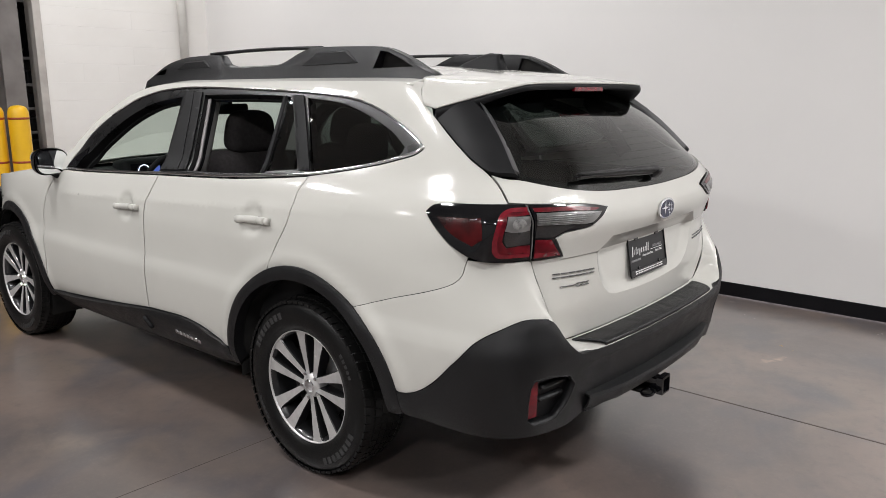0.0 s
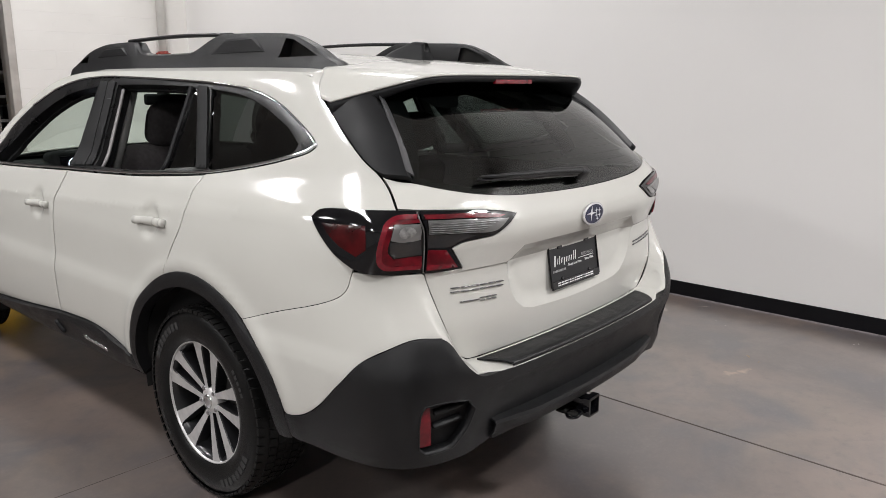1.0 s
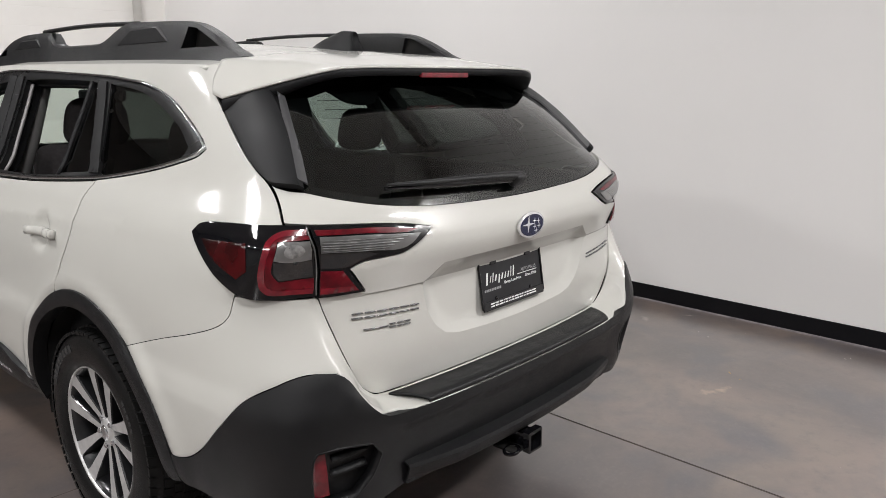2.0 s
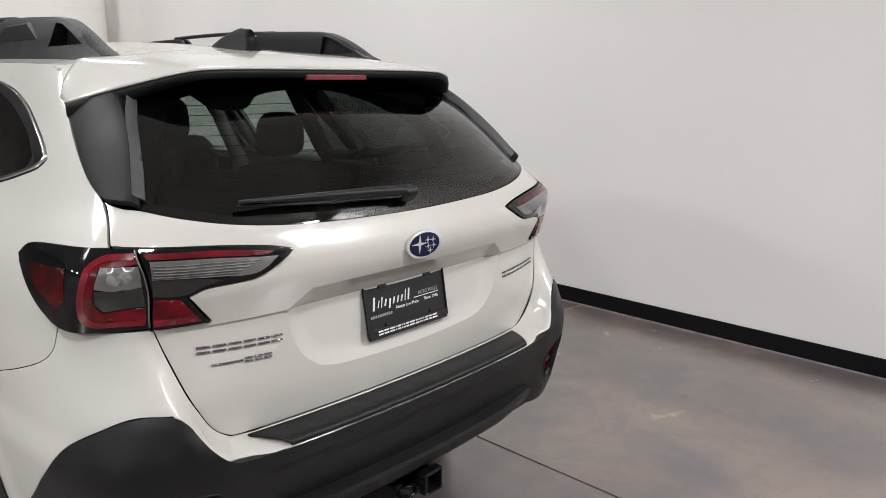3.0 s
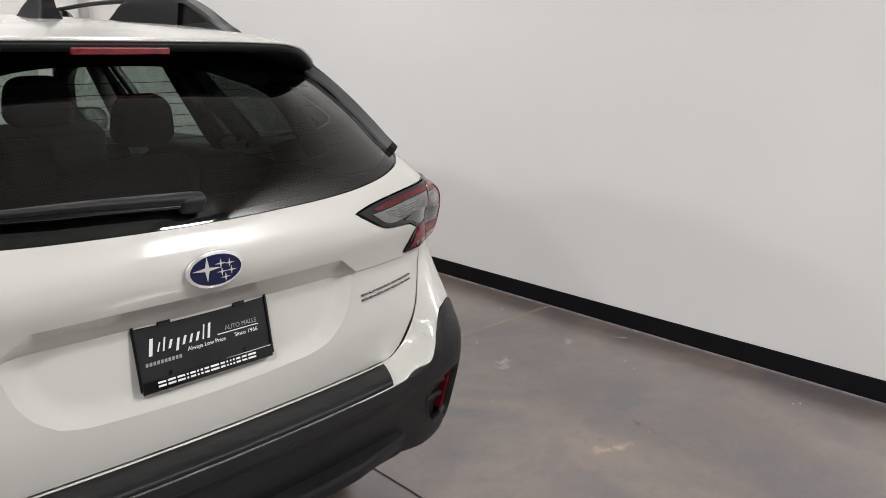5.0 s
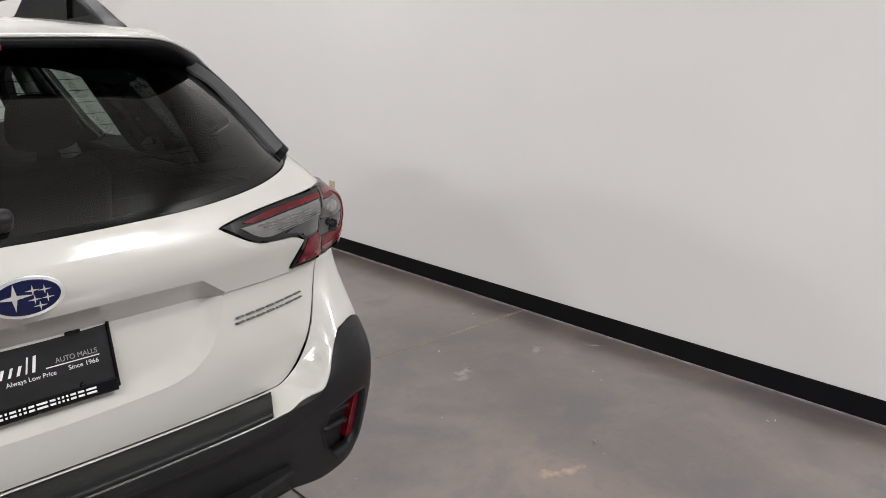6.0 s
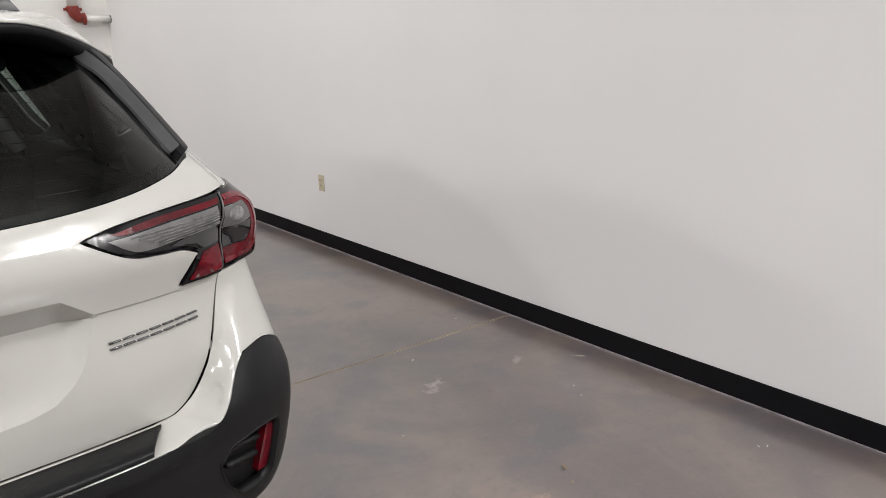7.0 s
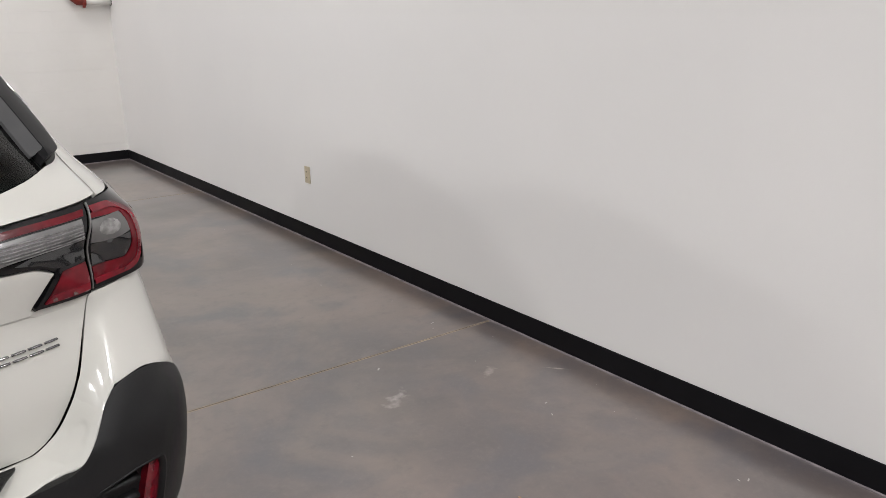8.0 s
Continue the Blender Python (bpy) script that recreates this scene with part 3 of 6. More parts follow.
rack = thing("store_rack", "dark metal store rack loaded with tyres and boxes", "shelf", (0.95, 8.2, 0))
for x in (-1.2, 0.98):
    for y in (-0.3, 0.3):
        part("upright", box((0.06, 0.05, 3.2), (x, y, 1.6), 0.003), grey_steel, rack)
for z in (0.18, 0.72, 1.00, 1.29, 1.58, 1.90, 2.58, 3.1):
    part("shelf_board", box((2.3, 0.66, 0.030), (-0.11, 0, z), 0.003), shelf_board, rack)
    part("beam", box((2.2, 0.03, 0.035), (-0.11, -0.335, z), 0.003), rack_beam, rack, "pale grey steel beam")


def spare_tyre(at, lean):
    prof = [(0.19, -0.08), (0.24, -0.105), (0.30, -0.10), (0.32, -0.07), (0.325, 0.0), (0.32, 0.07), (0.30, 0.10), (0.24, 0.105), (0.19, 0.08)]
    ob = part("spare_tyre", lathe(prof, 36, "X", closed=True), rubber, None, "", True)
    ob.matrix_basis = pose(*at, 0, 0, lean)
    return tagged(ob, "black spare tyre standing on the store rack", "tyre", "tyres on the rack")


for i in range(7):
    spare_tyre((0.15 + 0.225 * i, 8.2, 1.9155 + 0.326), 8)


def carton(size, at, turn=0):
    ob = thing("carton", "brown cardboard box standing on the store rack", "box", at, "cartons on the rack")
    ob.rotation_euler = (0, 0, radians(turn))
    part("box_body", box(size, (0, 0, size[2] / 2), 0.004), cardboard, ob)
    part("tape", box((size[0] * 0.16, size[1] + 0.004, 0.002), (0, 0, size[2] + 0.001)), ivory, ob, "pale packing tape")


carton((0.42, 0.40, 0.26), (1.36, 8.12, 2.5955), 3)
carton((0.36, 0.34, 0.22), (0.92, 8.12, 2.5955), -4)
carton((0.46, 0.36, 0.34), (1.34, 8.12, 3.1155), 5)


def crate(at):
    ob = thing("parts_bin", "black plastic parts bin on the store rack", "bin", at, "bins on the rack")
    part("bin_body", box((0.34, 0.46, 0.16), (0, 0, 0.08), 0.012), cabin_black, ob)
    part("rim", box((0.36, 0.48, 0.02), (0, 0, 0.16), 0.006), steel, ob)


for z in (0.7355, 1.0155, 1.3055, 1.5955):
    for x in (0.25, 0.68, 1.12, 1.53):
        crate((x, 8.13, z))

# litter on the floor
def leaf(at, turn, size):
    bm = bmesh.new()
    prev = None
    for i in range(7):
        t = i / 6
        w = size * 0.15 * math.sin(math.pi * (0.08 + 0.84 * t))
        row = [bm.verts.new((s * w, (t - 0.5) * size, 0.003 + 0.25 * w * abs(s) + 0.006 * math.sin(3 * t))) for s in (-1, 0, 1)]
        if prev:
            for k in range(2):
                bm.faces.new((prev[k], prev[k + 1], row[k + 1], row[k]))
        prev = row
    bmesh.ops.solidify(bm, geom=bm.faces[:], thickness=0.0008)
    ob = part("dry_leaf", bm, leaf_brown)
    ob.matrix_basis = pose(*at, 0, 0, turn)
    return tagged(ob, "small dry brown leaf lying on the concrete floor", "leaf")

# ---- the car's panels ----
def flank(u, z):
    return skin(u, z)


def within(loop, p):
    x, y = p[:, 0], p[:, 1]
    hit = np.zeros(len(p), bool)
    for a, b in zip(loop, np.roll(loop, -1, 0)):
        cross = (a[1] > y) != (b[1] > y)
        with np.errstate(divide="ignore", invalid="ignore"):
            hit ^= cross & (x < (b[0] - a[0]) * (y - a[1]) / (b[1] - a[1]) + a[0])
    return hit


RECESS = [(0.0, 1.003), (0.20, 1.004), (0.393, 1.003), (0.450, 0.957), (0.425, 0.87), (0.395, 0.822), (0.352, 0.788), (0.29, 0.774), (0.0, 0.764)]
RECESS_LOOP = np.array(RECESS + [(-u, z) for u, z in RECESS[::-1] if u > 0])


def depth_in(loop, u, z):
    """How far a place lies inside a closed line (outside: minus)."""
    p = np.stack([np.asarray(u, float).ravel(), np.asarray(z, float).ravel()], 1)
    best = np.full(len(p), 9.0)
    for a, b in zip(loop, np.roll(loop, -1, 0)):
        d = b - a
        t = np.clip(((p - a) @ d) / (d @ d), 0, 1)
        best = np.minimum(best, np.hypot(*(p - a - t[:, None] * d).T))
    return np.where(within(loop, p), best, -best).reshape(np.shape(u))


def gate(u, z):
    """The tailgate's skin over both halves: a ledge under the lamps and the sunk field of the plate."""
    u, z = np.broadcast_arrays(np.asarray(u, float), np.asarray(z, float))
    p = skin(np.abs(u), z, False)
    p[..., 0] *= np.where(u < 0, -1, 1)
    ramp = np.sin(np.pi / 2 * np.clip(depth_in(RECESS_LOOP, u, z) / 0.055, 0, 1))
    inside = ramp * (0.016 + 0.011 * step(z, 0.78, 0.99))
    ledge = np.clip((z - 0.951) / 0.006, 0, 1) * step(1.13 - z, 0.0, 0.10) * (1 - step(np.abs(u), 0.70, 0.76))
    p[..., 1] += inside - 0.005 * ledge
    return p


def outward(place, u, z):
    e = 0.002
    u, z = np.asarray(u, float), np.asarray(z, float)
    a, b = place(u + e, z) - place(u - e, z), place(u, z + e) - place(u, z - e)
    n = np.cross(a, b)
    n /= np.linalg.norm(n, axis=-1, keepdims=True) + 1e-12
    p = place(u, z)
    mid = p - np.array((0.0, 0.6, 0.75))
    mid[..., 1] = np.where(p[..., 1] > 0, 0, p[..., 1])
    return n * np.where((n * mid).sum(-1, keepdims=True) < 0, -1, 1)


def outline(*pts, gap=0.0, sharp=38, pitch=0.014):
    """A closed line through points, smooth but for its corners, with even steps, drawn in by gap."""
    pts = [np.array(p, float) for p in pts]
    n = len(pts)
    corner = []
    for i in range(n):
        a, b = pts[i] - pts[i - 1], pts[(i + 1) % n] - pts[i]
        turn = abs(math.degrees(math.atan2(a[0] * b[1] - a[1] * b[0], a @ b)))
        corner.append(turn > sharp)
    line = []
    for i in range(n):
        p1, p2 = pts[i], pts[(i + 1) % n]
        p0 = pts[i - 1] if not corner[i] else 2 * p1 - p2
        p3 = pts[(i + 2) % n] if not corner[(i + 1) % n] else 2 * p2 - p1
        d = np.linalg.norm(p2 - p1)
        m1 = (p2 - p0) * d / (np.linalg.norm(p2 - p1) + np.linalg.norm(p1 - p0))
        m2 = (p3 - p1) * d / (np.linalg.norm(p3 - p2) + np.linalg.norm(p2 - p1))
        steps = max(1, int(round(d / pitch)))
        for k in range(steps):
            t = k / steps
            line.append((2 * t ** 3 - 3 * t * t + 1) * p1 + (t ** 3 - 2 * t * t + t) * m1 + (3 * t * t - 2 * t ** 3) * p2 + (t ** 3 - t * t) * m2)
    line = np.array(line)
    if gap:
        ahead, back = np.roll(line, -1, 0) - line, line - np.roll(line, 1, 0)
        ahead /= np.linalg.norm(ahead, axis=1, keepdims=True)
        back /= np.linalg.norm(back, axis=1, keepdims=True)
        side = np.stack([-(ahead + back)[:, 1], (ahead + back)[:, 0]], 1)
        side /= np.maximum(np.linalg.norm(side, axis=1, keepdims=True), 0.6)
        area = (line[:, 0] * np.roll(line[:, 1], -1) - line[:, 1] * np.roll(line[:, 0], -1)).sum()
        line = line + side * gap * (1 if area > 0 else -1)
    return line


from mathutils.geometry import delaunay_2d_cdt as from_cdt


def panel(name, loops, place, mat, parent, label="", out=0.0, pitch=0.022, lip=0.012, mirror=False, lift=None, creases=(), sharp=14):
    """A sheet cut out of a skin by closed loops (the first outside, the rest holes), with turned-in edges."""
    ring = np.concatenate(list(loops) + list(creases))
    lo, hi = loops[0].min(0), loops[0].max(0)
    gx, gy = np.meshgrid(np.arange(lo[0] + pitch / 2, hi[0], pitch), np.arange(lo[1] + pitch / 2, hi[1], pitch))
    inner = np.stack([gx.ravel(), gy.ravel()], 1)
    keep = within(loops[0], inner)
    for hole in loops[1:]:
        keep &= ~within(hole, inner)
    inner = inner[keep]
    if len(inner):
        far_off = np.ones(len(inner), bool)
        for i in range(0, len(inner), 2000):
            d = np.hypot(inner[i:i + 2000, None, 0] - ring[None, :, 0], inner[i:i + 2000, None, 1] - ring[None, :, 1])
            far_off[i:i + 2000] = d.min(1) > 0.55 * pitch
        inner = inner[far_off]
    edges, k = [], 0
    for loop in loops:
        n = len(loop)
        edges += [(k + i, k + (i + 1) % n) for i in range(n)]
        k += n
    for line in creases:
        edges += [(k + i, k + i + 1) for i in range(len(line) - 1)]
        k += len(line)
    flat = np.concatenate([ring, inner]) if len(inner) else ring
    out_v, _, out_f, *_ = from_cdt([Vector(p) for p in flat], edges, [], 0, 1e-7)
    uv = np.array([(v.x, v.y) for v in out_v])
    tris = np.array([fc for fc in out_f])
    mid = uv[tris].mean(1)
    keep = within(loops[0], mid)
    for hole in loops[1:]:
        keep &= ~within(hole, mid)
    tris = tris[keep]
    normals = outward(place, uv[:, 0], uv[:, 1])
    rise = np.full(len(uv), out)
    if lift:
        rise = rise + lift(uv[:, 0], uv[:, 1])
    spots = place(uv[:, 0], uv[:, 1]) + normals * rise[:, None]
    face_n = np.cross(spots[tris[:, 1]] - spots[tris[:, 0]], spots[tris[:, 2]] - spots[tris[:, 0]])
    if (face_n * normals[tris[:, 0]]).sum() < 0:
        tris = tris[:, ::-1]
    count = {}
    for a, b, c in tris.tolist():
        for e in ((a, b), (b, c), (c, a)):
            count[e] = 1
    rim = [e for e in count if (e[1], e[0]) not in count]
    verts, faces = spots.tolist(), tris.tolist()
    if lip:
        top, low = {}, {}
        for e in rim:
            for v in e:
                if v not in top:
                    top[v] = len(verts)
                    verts.append(spots[v].tolist())
                    low[v] = len(verts)
                    verts.append((spots[v] - normals[v] * lip).tolist())
        faces += [(top[b], top[a], low[a], low[b]) for a, b in rim]
        for v in top:
            verts[v] = (spots[v] - normals[v] * min(0.0012, lip * 0.2)).tolist()
            verts[top[v]] = verts[v]
    if mirror:
        verts = [(-x, y, z) for x, y, z in verts]
        faces = [fc[::-1] for fc in faces]
    ob = from_data(name, verts, faces, mat, parent, label, True)
    if creases and sharp:
        ob.data.set_sharp_from_angle(angle=radians(sharp))
    return ob


def open_line(pts, pitch=0.02):
    """An open line through points in even steps."""
    pts = np.array(pts, float)
    run = np.concatenate([[0], np.cumsum(np.hypot(*np.diff(pts, axis=0).T))])
    at = np.linspace(0, run[-1], int(run[-1] / pitch) + 2)
    return np.stack([curve_of(*zip(run, pts[:, k]))(at) for k in (0, 1)], 1)


def both(pts):
    """A half outline, from the middle line outward and back, closed by its mirror image."""
    return list(pts) + [(-u, z) for u, z in reversed(pts) if abs(u) > 1e-6]


def on_skin(place, u, z, out=0.0):
    u, z = np.atleast_1d(np.asarray(u, float)), np.atleast_1d(np.asarray(z, float))
    return place(u, z) + out * outward(place, u, z)


def strip(place, line, profile, name, mat, parent, label="", mirror=False):
    """A moulding along a line on the skin; the profile gives (across, out) pairs."""
    line = np.array(line, float)
    d = np.gradient(line, axis=0)
    d /= np.linalg.norm(d, axis=1, keepdims=True)
    side = np.stack([-d[:, 1], d[:, 0]], 1)
    verts, n = [], len(profile)
    for across, rise in profile:
        q = line + side * across
        verts.append(on_skin(place, q[:, 0], q[:, 1], rise))
    verts = np.stack(verts, 1)
    m = len(line)
    if mirror:
        verts = verts * np.array((-1, 1, 1))
    flat = verts.reshape(-1, 3)
    faces = [(i * n + k, (i + 1) * n + k, (i + 1) * n + (k + 1) % n, i * n + (k + 1) % n) for i in range(m - 1) for k in range(n)]
    faces += [tuple(range(n)), tuple((m - 1) * n + k for k in reversed(range(n)))]
    bm = bmesh.new()
    vs = [bm.verts.new(v) for v in flat]
    for fc in faces:
        bm.faces.new([vs[i] for i in fc])
    bmesh.ops.recalc_face_normals(bm, faces=bm.faces)
    return part(name, bm, mat, parent, label, True)


def arch(axle, r, start, end, count=12, squat=1.0):
    """Points round a wheel arch, by degrees from straight ahead over the top."""
    return [(AXLES[axle] + r * math.cos(radians(a)), 0.352 + squat * r * math.sin(radians(a))) for a in np.linspace(start, end, count)]


GAP = 0.0030
car = thing("car", "white pearl estate car with black plastic cladding and roof rails", "car")

SEAM_FRONT = [(3.66, 1.085), (3.74, 1.03), (3.816, 0.944), (3.872, 0.83), (3.882, 0.70), (3.884, 0.56), (3.894, 0.42)]
SEAM_MID = [(2.70, 1.118), (2.736, 1.034), (2.764, 0.968), (2.772, 0.872), (2.773, 0.74), (2.774, 0.60), (2.78, 0.474)]
SEAM_REAR = [(1.684, 1.178), (1.702, 1.12), (1.708, 1.064), (1.728, 0.992), (1.782, 0.900), (1.834, 0.803)]
BELT_REAR = [(2.70, 1.118), (2.40, 1.129), (2.112, 1.142), (1.88, 1.160), (1.684, 1.178)]
BELT_FRONT = [(3.62, 1.085), (3.414, 1.089), (3.06, 1.102), (2.70, 1.118)]
BELT_TAIL = [(1.684, 1.178), (1.518, 1.202), (1.344, 1.232), (1.236, 1.256), (1.146, 1.281), (1.112, 1.302)]
ARCH_TOP = [(1.112, 1.302), (1.130, 1.326), (1.176, 1.360), (1.230, 1.390), (1.302, 1.422), (1.434, 1.454), (1.584, 1.472), (1.728, 1.484), (1.89, 1.495), (2.28, 1.508),
            (2.712, 1.517), (2.928, 1.506), (3.162, 1.464), (3.384, 1.376), (3.522, 1.280), (3.588, 1.190), (3.62, 1.085)]
SEAM_BUMPER = [(1.352, 0.745), (1.17, 0.812), (1.05, 0.854), (0.974, 0.888), (0.944, 0.918), (0.932, 0.972)]
LAMP_OUT = [(0.932, 0.981), (0.990, 1.009), (1.040, 1.049), (1.078, 1.088), (1.090, 1.108), (1.066, 1.131), (1.0, 1.140), (0.888, 1.144), (0.852, 1.146)]
SEAM_GATE = [(0.852, 1.148), (0.905, 1.228), (0.950, 1.272), (1.002, 1.346), (1.034, 1.410), (1.046, 1.445), (1.026, 1.485), (0.975, 1.528)]
REAR_ARCH = arch(0, 0.487, 67.5, 126.5, 9)

quarter_line = (SEAM_BUMPER + LAMP_OUT + SEAM_GATE + [(1.5, 1.534), (2.2, 1.538), (2.8, 1.538), (3.02, 1.530), (3.25, 1.488), (3.46, 1.392), (3.60, 1.285), (3.70, 1.17), (3.76, 1.06)]
                + [(3.66, 1.082)] + [(3.62, 1.085)] + ARCH_TOP[::-1][1:] + BELT_TAIL[::-1][1:] + SEAM_REAR[1:] + REAR_ARCH[1:-1])
rear_door_line = BELT_REAR + SEAM_REAR[1:] + arch(0, 0.487, 64, 8, 9)[1:] + [(2.142, 0.416), (2.202, 0.434), (2.33, 0.470), (2.472, 0.486), (2.63, 0.482)] + SEAM_MID[::-1][:-1]
front_door_line = BELT_FRONT + SEAM_MID[1:] + [(3.20, 0.430), (3.66, 0.388), (3.894, 0.37)] + SEAM_FRONT[::-1][:-1] + [(3.645, 1.085)]
fender_line = SEAM_FRONT[:-1] + [(3.892, 0.44)] + arch(1, 0.487, 168, 20, 15) + [(4.95, 0.42), (5.25, 0.44), (5.365, 0.52), (5.365, 0.80), (5.20, 0.90), (4.8, 0.975), (4.2, 1.035), (3.80, 1.075)]
bumper_line = ([(0.932, 0.966), (0.852, 0.962), (0.742, 0.960), (0.734, 0.955), (0.704, 0.88), (0.672, 0.80), (0.645, 0.745),
                (0.677, 0.727), (0.697, 0.7615), (0.722, 0.784), (0.79, 0.788), (0.85, 0.769), (0.935, 0.720), (1.0, 0.635), (1.06, 0.545), (1.115, 0.495), (1.168, 0.481)]
               + arch(0, 0.487, 164, 128, 8) + SEAM_BUMPER[:-1])
clad_line = both([(0.0, 0.6455), (0.30, 0.6455), (0.50, 0.6455), (0.595, 0.648), (0.622, 0.658), (0.652, 0.687), (0.678, 0.725), (0.699, 0.760), (0.724, 0.782), (0.79, 0.786), (0.85, 0.767), (0.933, 0.718), (0.998, 0.633),
                  (1.058, 0.543), (1.113, 0.493), (1.180, 0.476), (1.212, 0.450), (1.205, 0.412), (1.17, 0.402), (0.90, 0.384), (0.72, 0.386), (0.60, 0.398), (0.50, 0.410), (0.30, 0.420), (0.0, 0.424)])
POCKET = [(0.776, 0.598), (0.724, 0.602), (0.650, 0.590), (0.622, 0.550), (0.640, 0.49), (0.684, 0.432), (0.764, 0.424), (0.784, 0.446), (0.786, 0.572)]
pocket_hole = outline(*POCKET, pitch=0.01)
def clad_lift(u, z):
    """A lit bevel along the top edge, and an undercut face below it."""
    return (1 - step(np.abs(u), 0.52, 0.66)) * (-0.006 * np.clip((z - 0.618) / 0.024, 0, 1) - 0.006 * np.clip((0.612 - z) / 0.010, 0, 1) - 0.016 * np.clip((0.602 - z) / 0.13, 0, 1))


clad_creases = [np.stack([np.linspace(-0.56, 0.56, 75), np.full(75, z)], 1) for z in (0.628, 0.618, 0.612, 0.602)]
panel("bumper_cladding", [outline(*clad_line), pocket_hole, pocket_hole * np.array((-1, 1))],
      lambda u, z: skin(np.abs(u), z) * np.where(np.asarray(u) < 0, -1, 1)[..., None] ** np.array((1, 0, 0)), plastic, car, "black textured bumper cladding", 0.004, 0.02, 0.02,
      lift=clad_lift, creases=clad_creases, sharp=0)

glass_front = outline((3.525, 1.100), (3.44, 1.212), (3.245, 1.352), (3.035, 1.434), (2.785, 1.472), (2.715, 1.132), (3.06, 1.116))
glass_rear = outline((2.598, 1.480), (2.49, 1.150), (2.20, 1.156), (1.990, 1.170), (2.018, 1.478), (2.30, 1.482))
glass_fixed = outline((1.992, 1.474), (1.962, 1.474), (1.775, 1.196), (1.962, 1.178))
glass_tail = outline((1.862, 1.470), (1.662, 1.452), (1.45, 1.416), (1.270, 1.356), (1.200, 1.304), (1.215, 1.282), (1.262, 1.262), (1.398, 1.228), (1.66, 1.194), (1.70, 1.20))
INNER_FRONT = [(3.525, 1.100), (3.44, 1.212), (3.245, 1.352), (3.035, 1.434), (2.785, 1.472), (2.715, 1.132), (3.06, 1.116)]
INNER_REAR = [(2.598, 1.480), (2.49, 1.150), (2.20, 1.156), (1.990, 1.170), (2.018, 1.478), (2.30, 1.482)]
frame_line = BELT_FRONT[:-1] + BELT_REAR[:-1] + BELT_TAIL[:-1] + ARCH_TOP[:-1]
def shoulder(u0, u1):
    us = np.linspace(u0, u1, int((u1 - u0) / 0.02))
    return [np.stack([us, shoulder_line(us)], 1)]


for mirror in (True, False):
    panel("quarter_panel", [outline(*quarter_line, gap=0.0014)], flank, paint, car, "", mirror=mirror, creases=shoulder(1.12, 1.70), sharp=0)
    door = panel("rear_door", [outline(*rear_door_line, gap=1.35 * GAP)], flank, paint, car, "", pitch=0.014, mirror=mirror, creases=shoulder(1.80, 2.60), sharp=0)
    doors = [panel("front_door", [outline(*front_door_line, gap=1.35 * GAP)], flank, paint, car, "", pitch=0.014, mirror=mirror, creases=shoulder(2.75, 3.60), sharp=0), door]
    panel("fender", [outline(*fender_line, gap=GAP)], flank, paint, car, "", mirror=mirror)
    panel("bumper_corner", [outline(*bumper_line, gap=0.0006, pitch=0.008)], flank, paint, car, "", pitch=0.009, lip=0.010, mirror=mirror)
    frame_ob = panel("window_frame", [outline(*frame_line, gap=0.001), glass_front, glass_rear, glass_fixed, glass_tail], flank, frame_black, car, "black window frame", -0.002, 0.02, 0.046, mirror)
    for nm, loop, gl in (("front_door_glass", glass_front, door_glass), ("rear_door_glass", glass_rear, door_glass), ("rear_door_fixed_glass", glass_fixed, side_privacy_glass), ("quarter_glass", glass_tail, side_privacy_glass)):
        if mirror and gl is door_glass:
            continue  # both windows of the left doors are wound down
        pane = panel(nm, [loop], flank, gl, car, "dark privacy glass" if gl is side_privacy_glass else "green tinted clear glass", -0.009, 0.03, 0, mirror)
    panel("inner_frame", [outline(*[(u, z - 0.045 if z < 1.2 else z) for u, z in INNER_FRONT], gap=-0.03, sharp=20), outline(*[(u, z - 0.045 if z < 1.2 else z) for u, z in INNER_FRONT], gap=0.005, sharp=20)], flank, cabin_black, frame_ob, "black inner door frame", -0.045, 0.03, 0.02, mirror)
    panel("inner_frame", [outline(*[(u, z - 0.045 if z < 1.2 else z) for u, z in INNER_REAR], gap=-0.03, sharp=20), outline(*[(u, z - 0.045 if z < 1.2 else z) for u, z in INNER_REAR], gap=0.005, sharp=20)], flank, cabin_black, frame_ob, "black inner door frame", -0.045, 0.03, 0.02, mirror)
    channel = [(2.585 - 0.112 * t, 1.470 - 0.318 * t) for t in np.linspace(0, 1, 12)]
    strip(flank, channel, ((-0.009, -0.030), (-0.008, -0.022), (0.008, -0.022), (0.009, -0.030)), "window_channel", pale_trim, frame_ob, "pale grey window channel", mirror)
    # the pillar covers between the panes
    panel("pillar_cover", [outline((2.755, 1.492), (2.690, 1.492), (2.566, 1.145), (2.702, 1.138), pitch=0.008)], flank, pillar_black, frame_ob, "", 0.006, 0.012, 0.008, mirror)
    panel("pillar_cover", [outline((2.684, 1.492), (2.618, 1.490), (2.505, 1.150), (2.560, 1.146))], flank, pillar_black, frame_ob, "", 0.006, 0.02, 0.008, mirror)
    panel("pillar_cover", [outline((1.948, 1.478), (1.884, 1.476), (1.696, 1.196), (1.758, 1.192), pitch=0.008)], flank, pillar_black, frame_ob, "grey-black pillar cover", 0.006, 0.012, 0.008, mirror)
    dash = np.array([(1.992 - 0.034 * t, 1.476 - 0.304 * t) for t in np.linspace(0, 1, 12)]) + np.array((0.012, 0))
    strip(flank, dash, ((-0.011, -0.006), (-0.009, 0.002), (0.009, 0.002), (0.011, -0.006)), "divider_bar", satin_black, frame_ob, "", mirror)
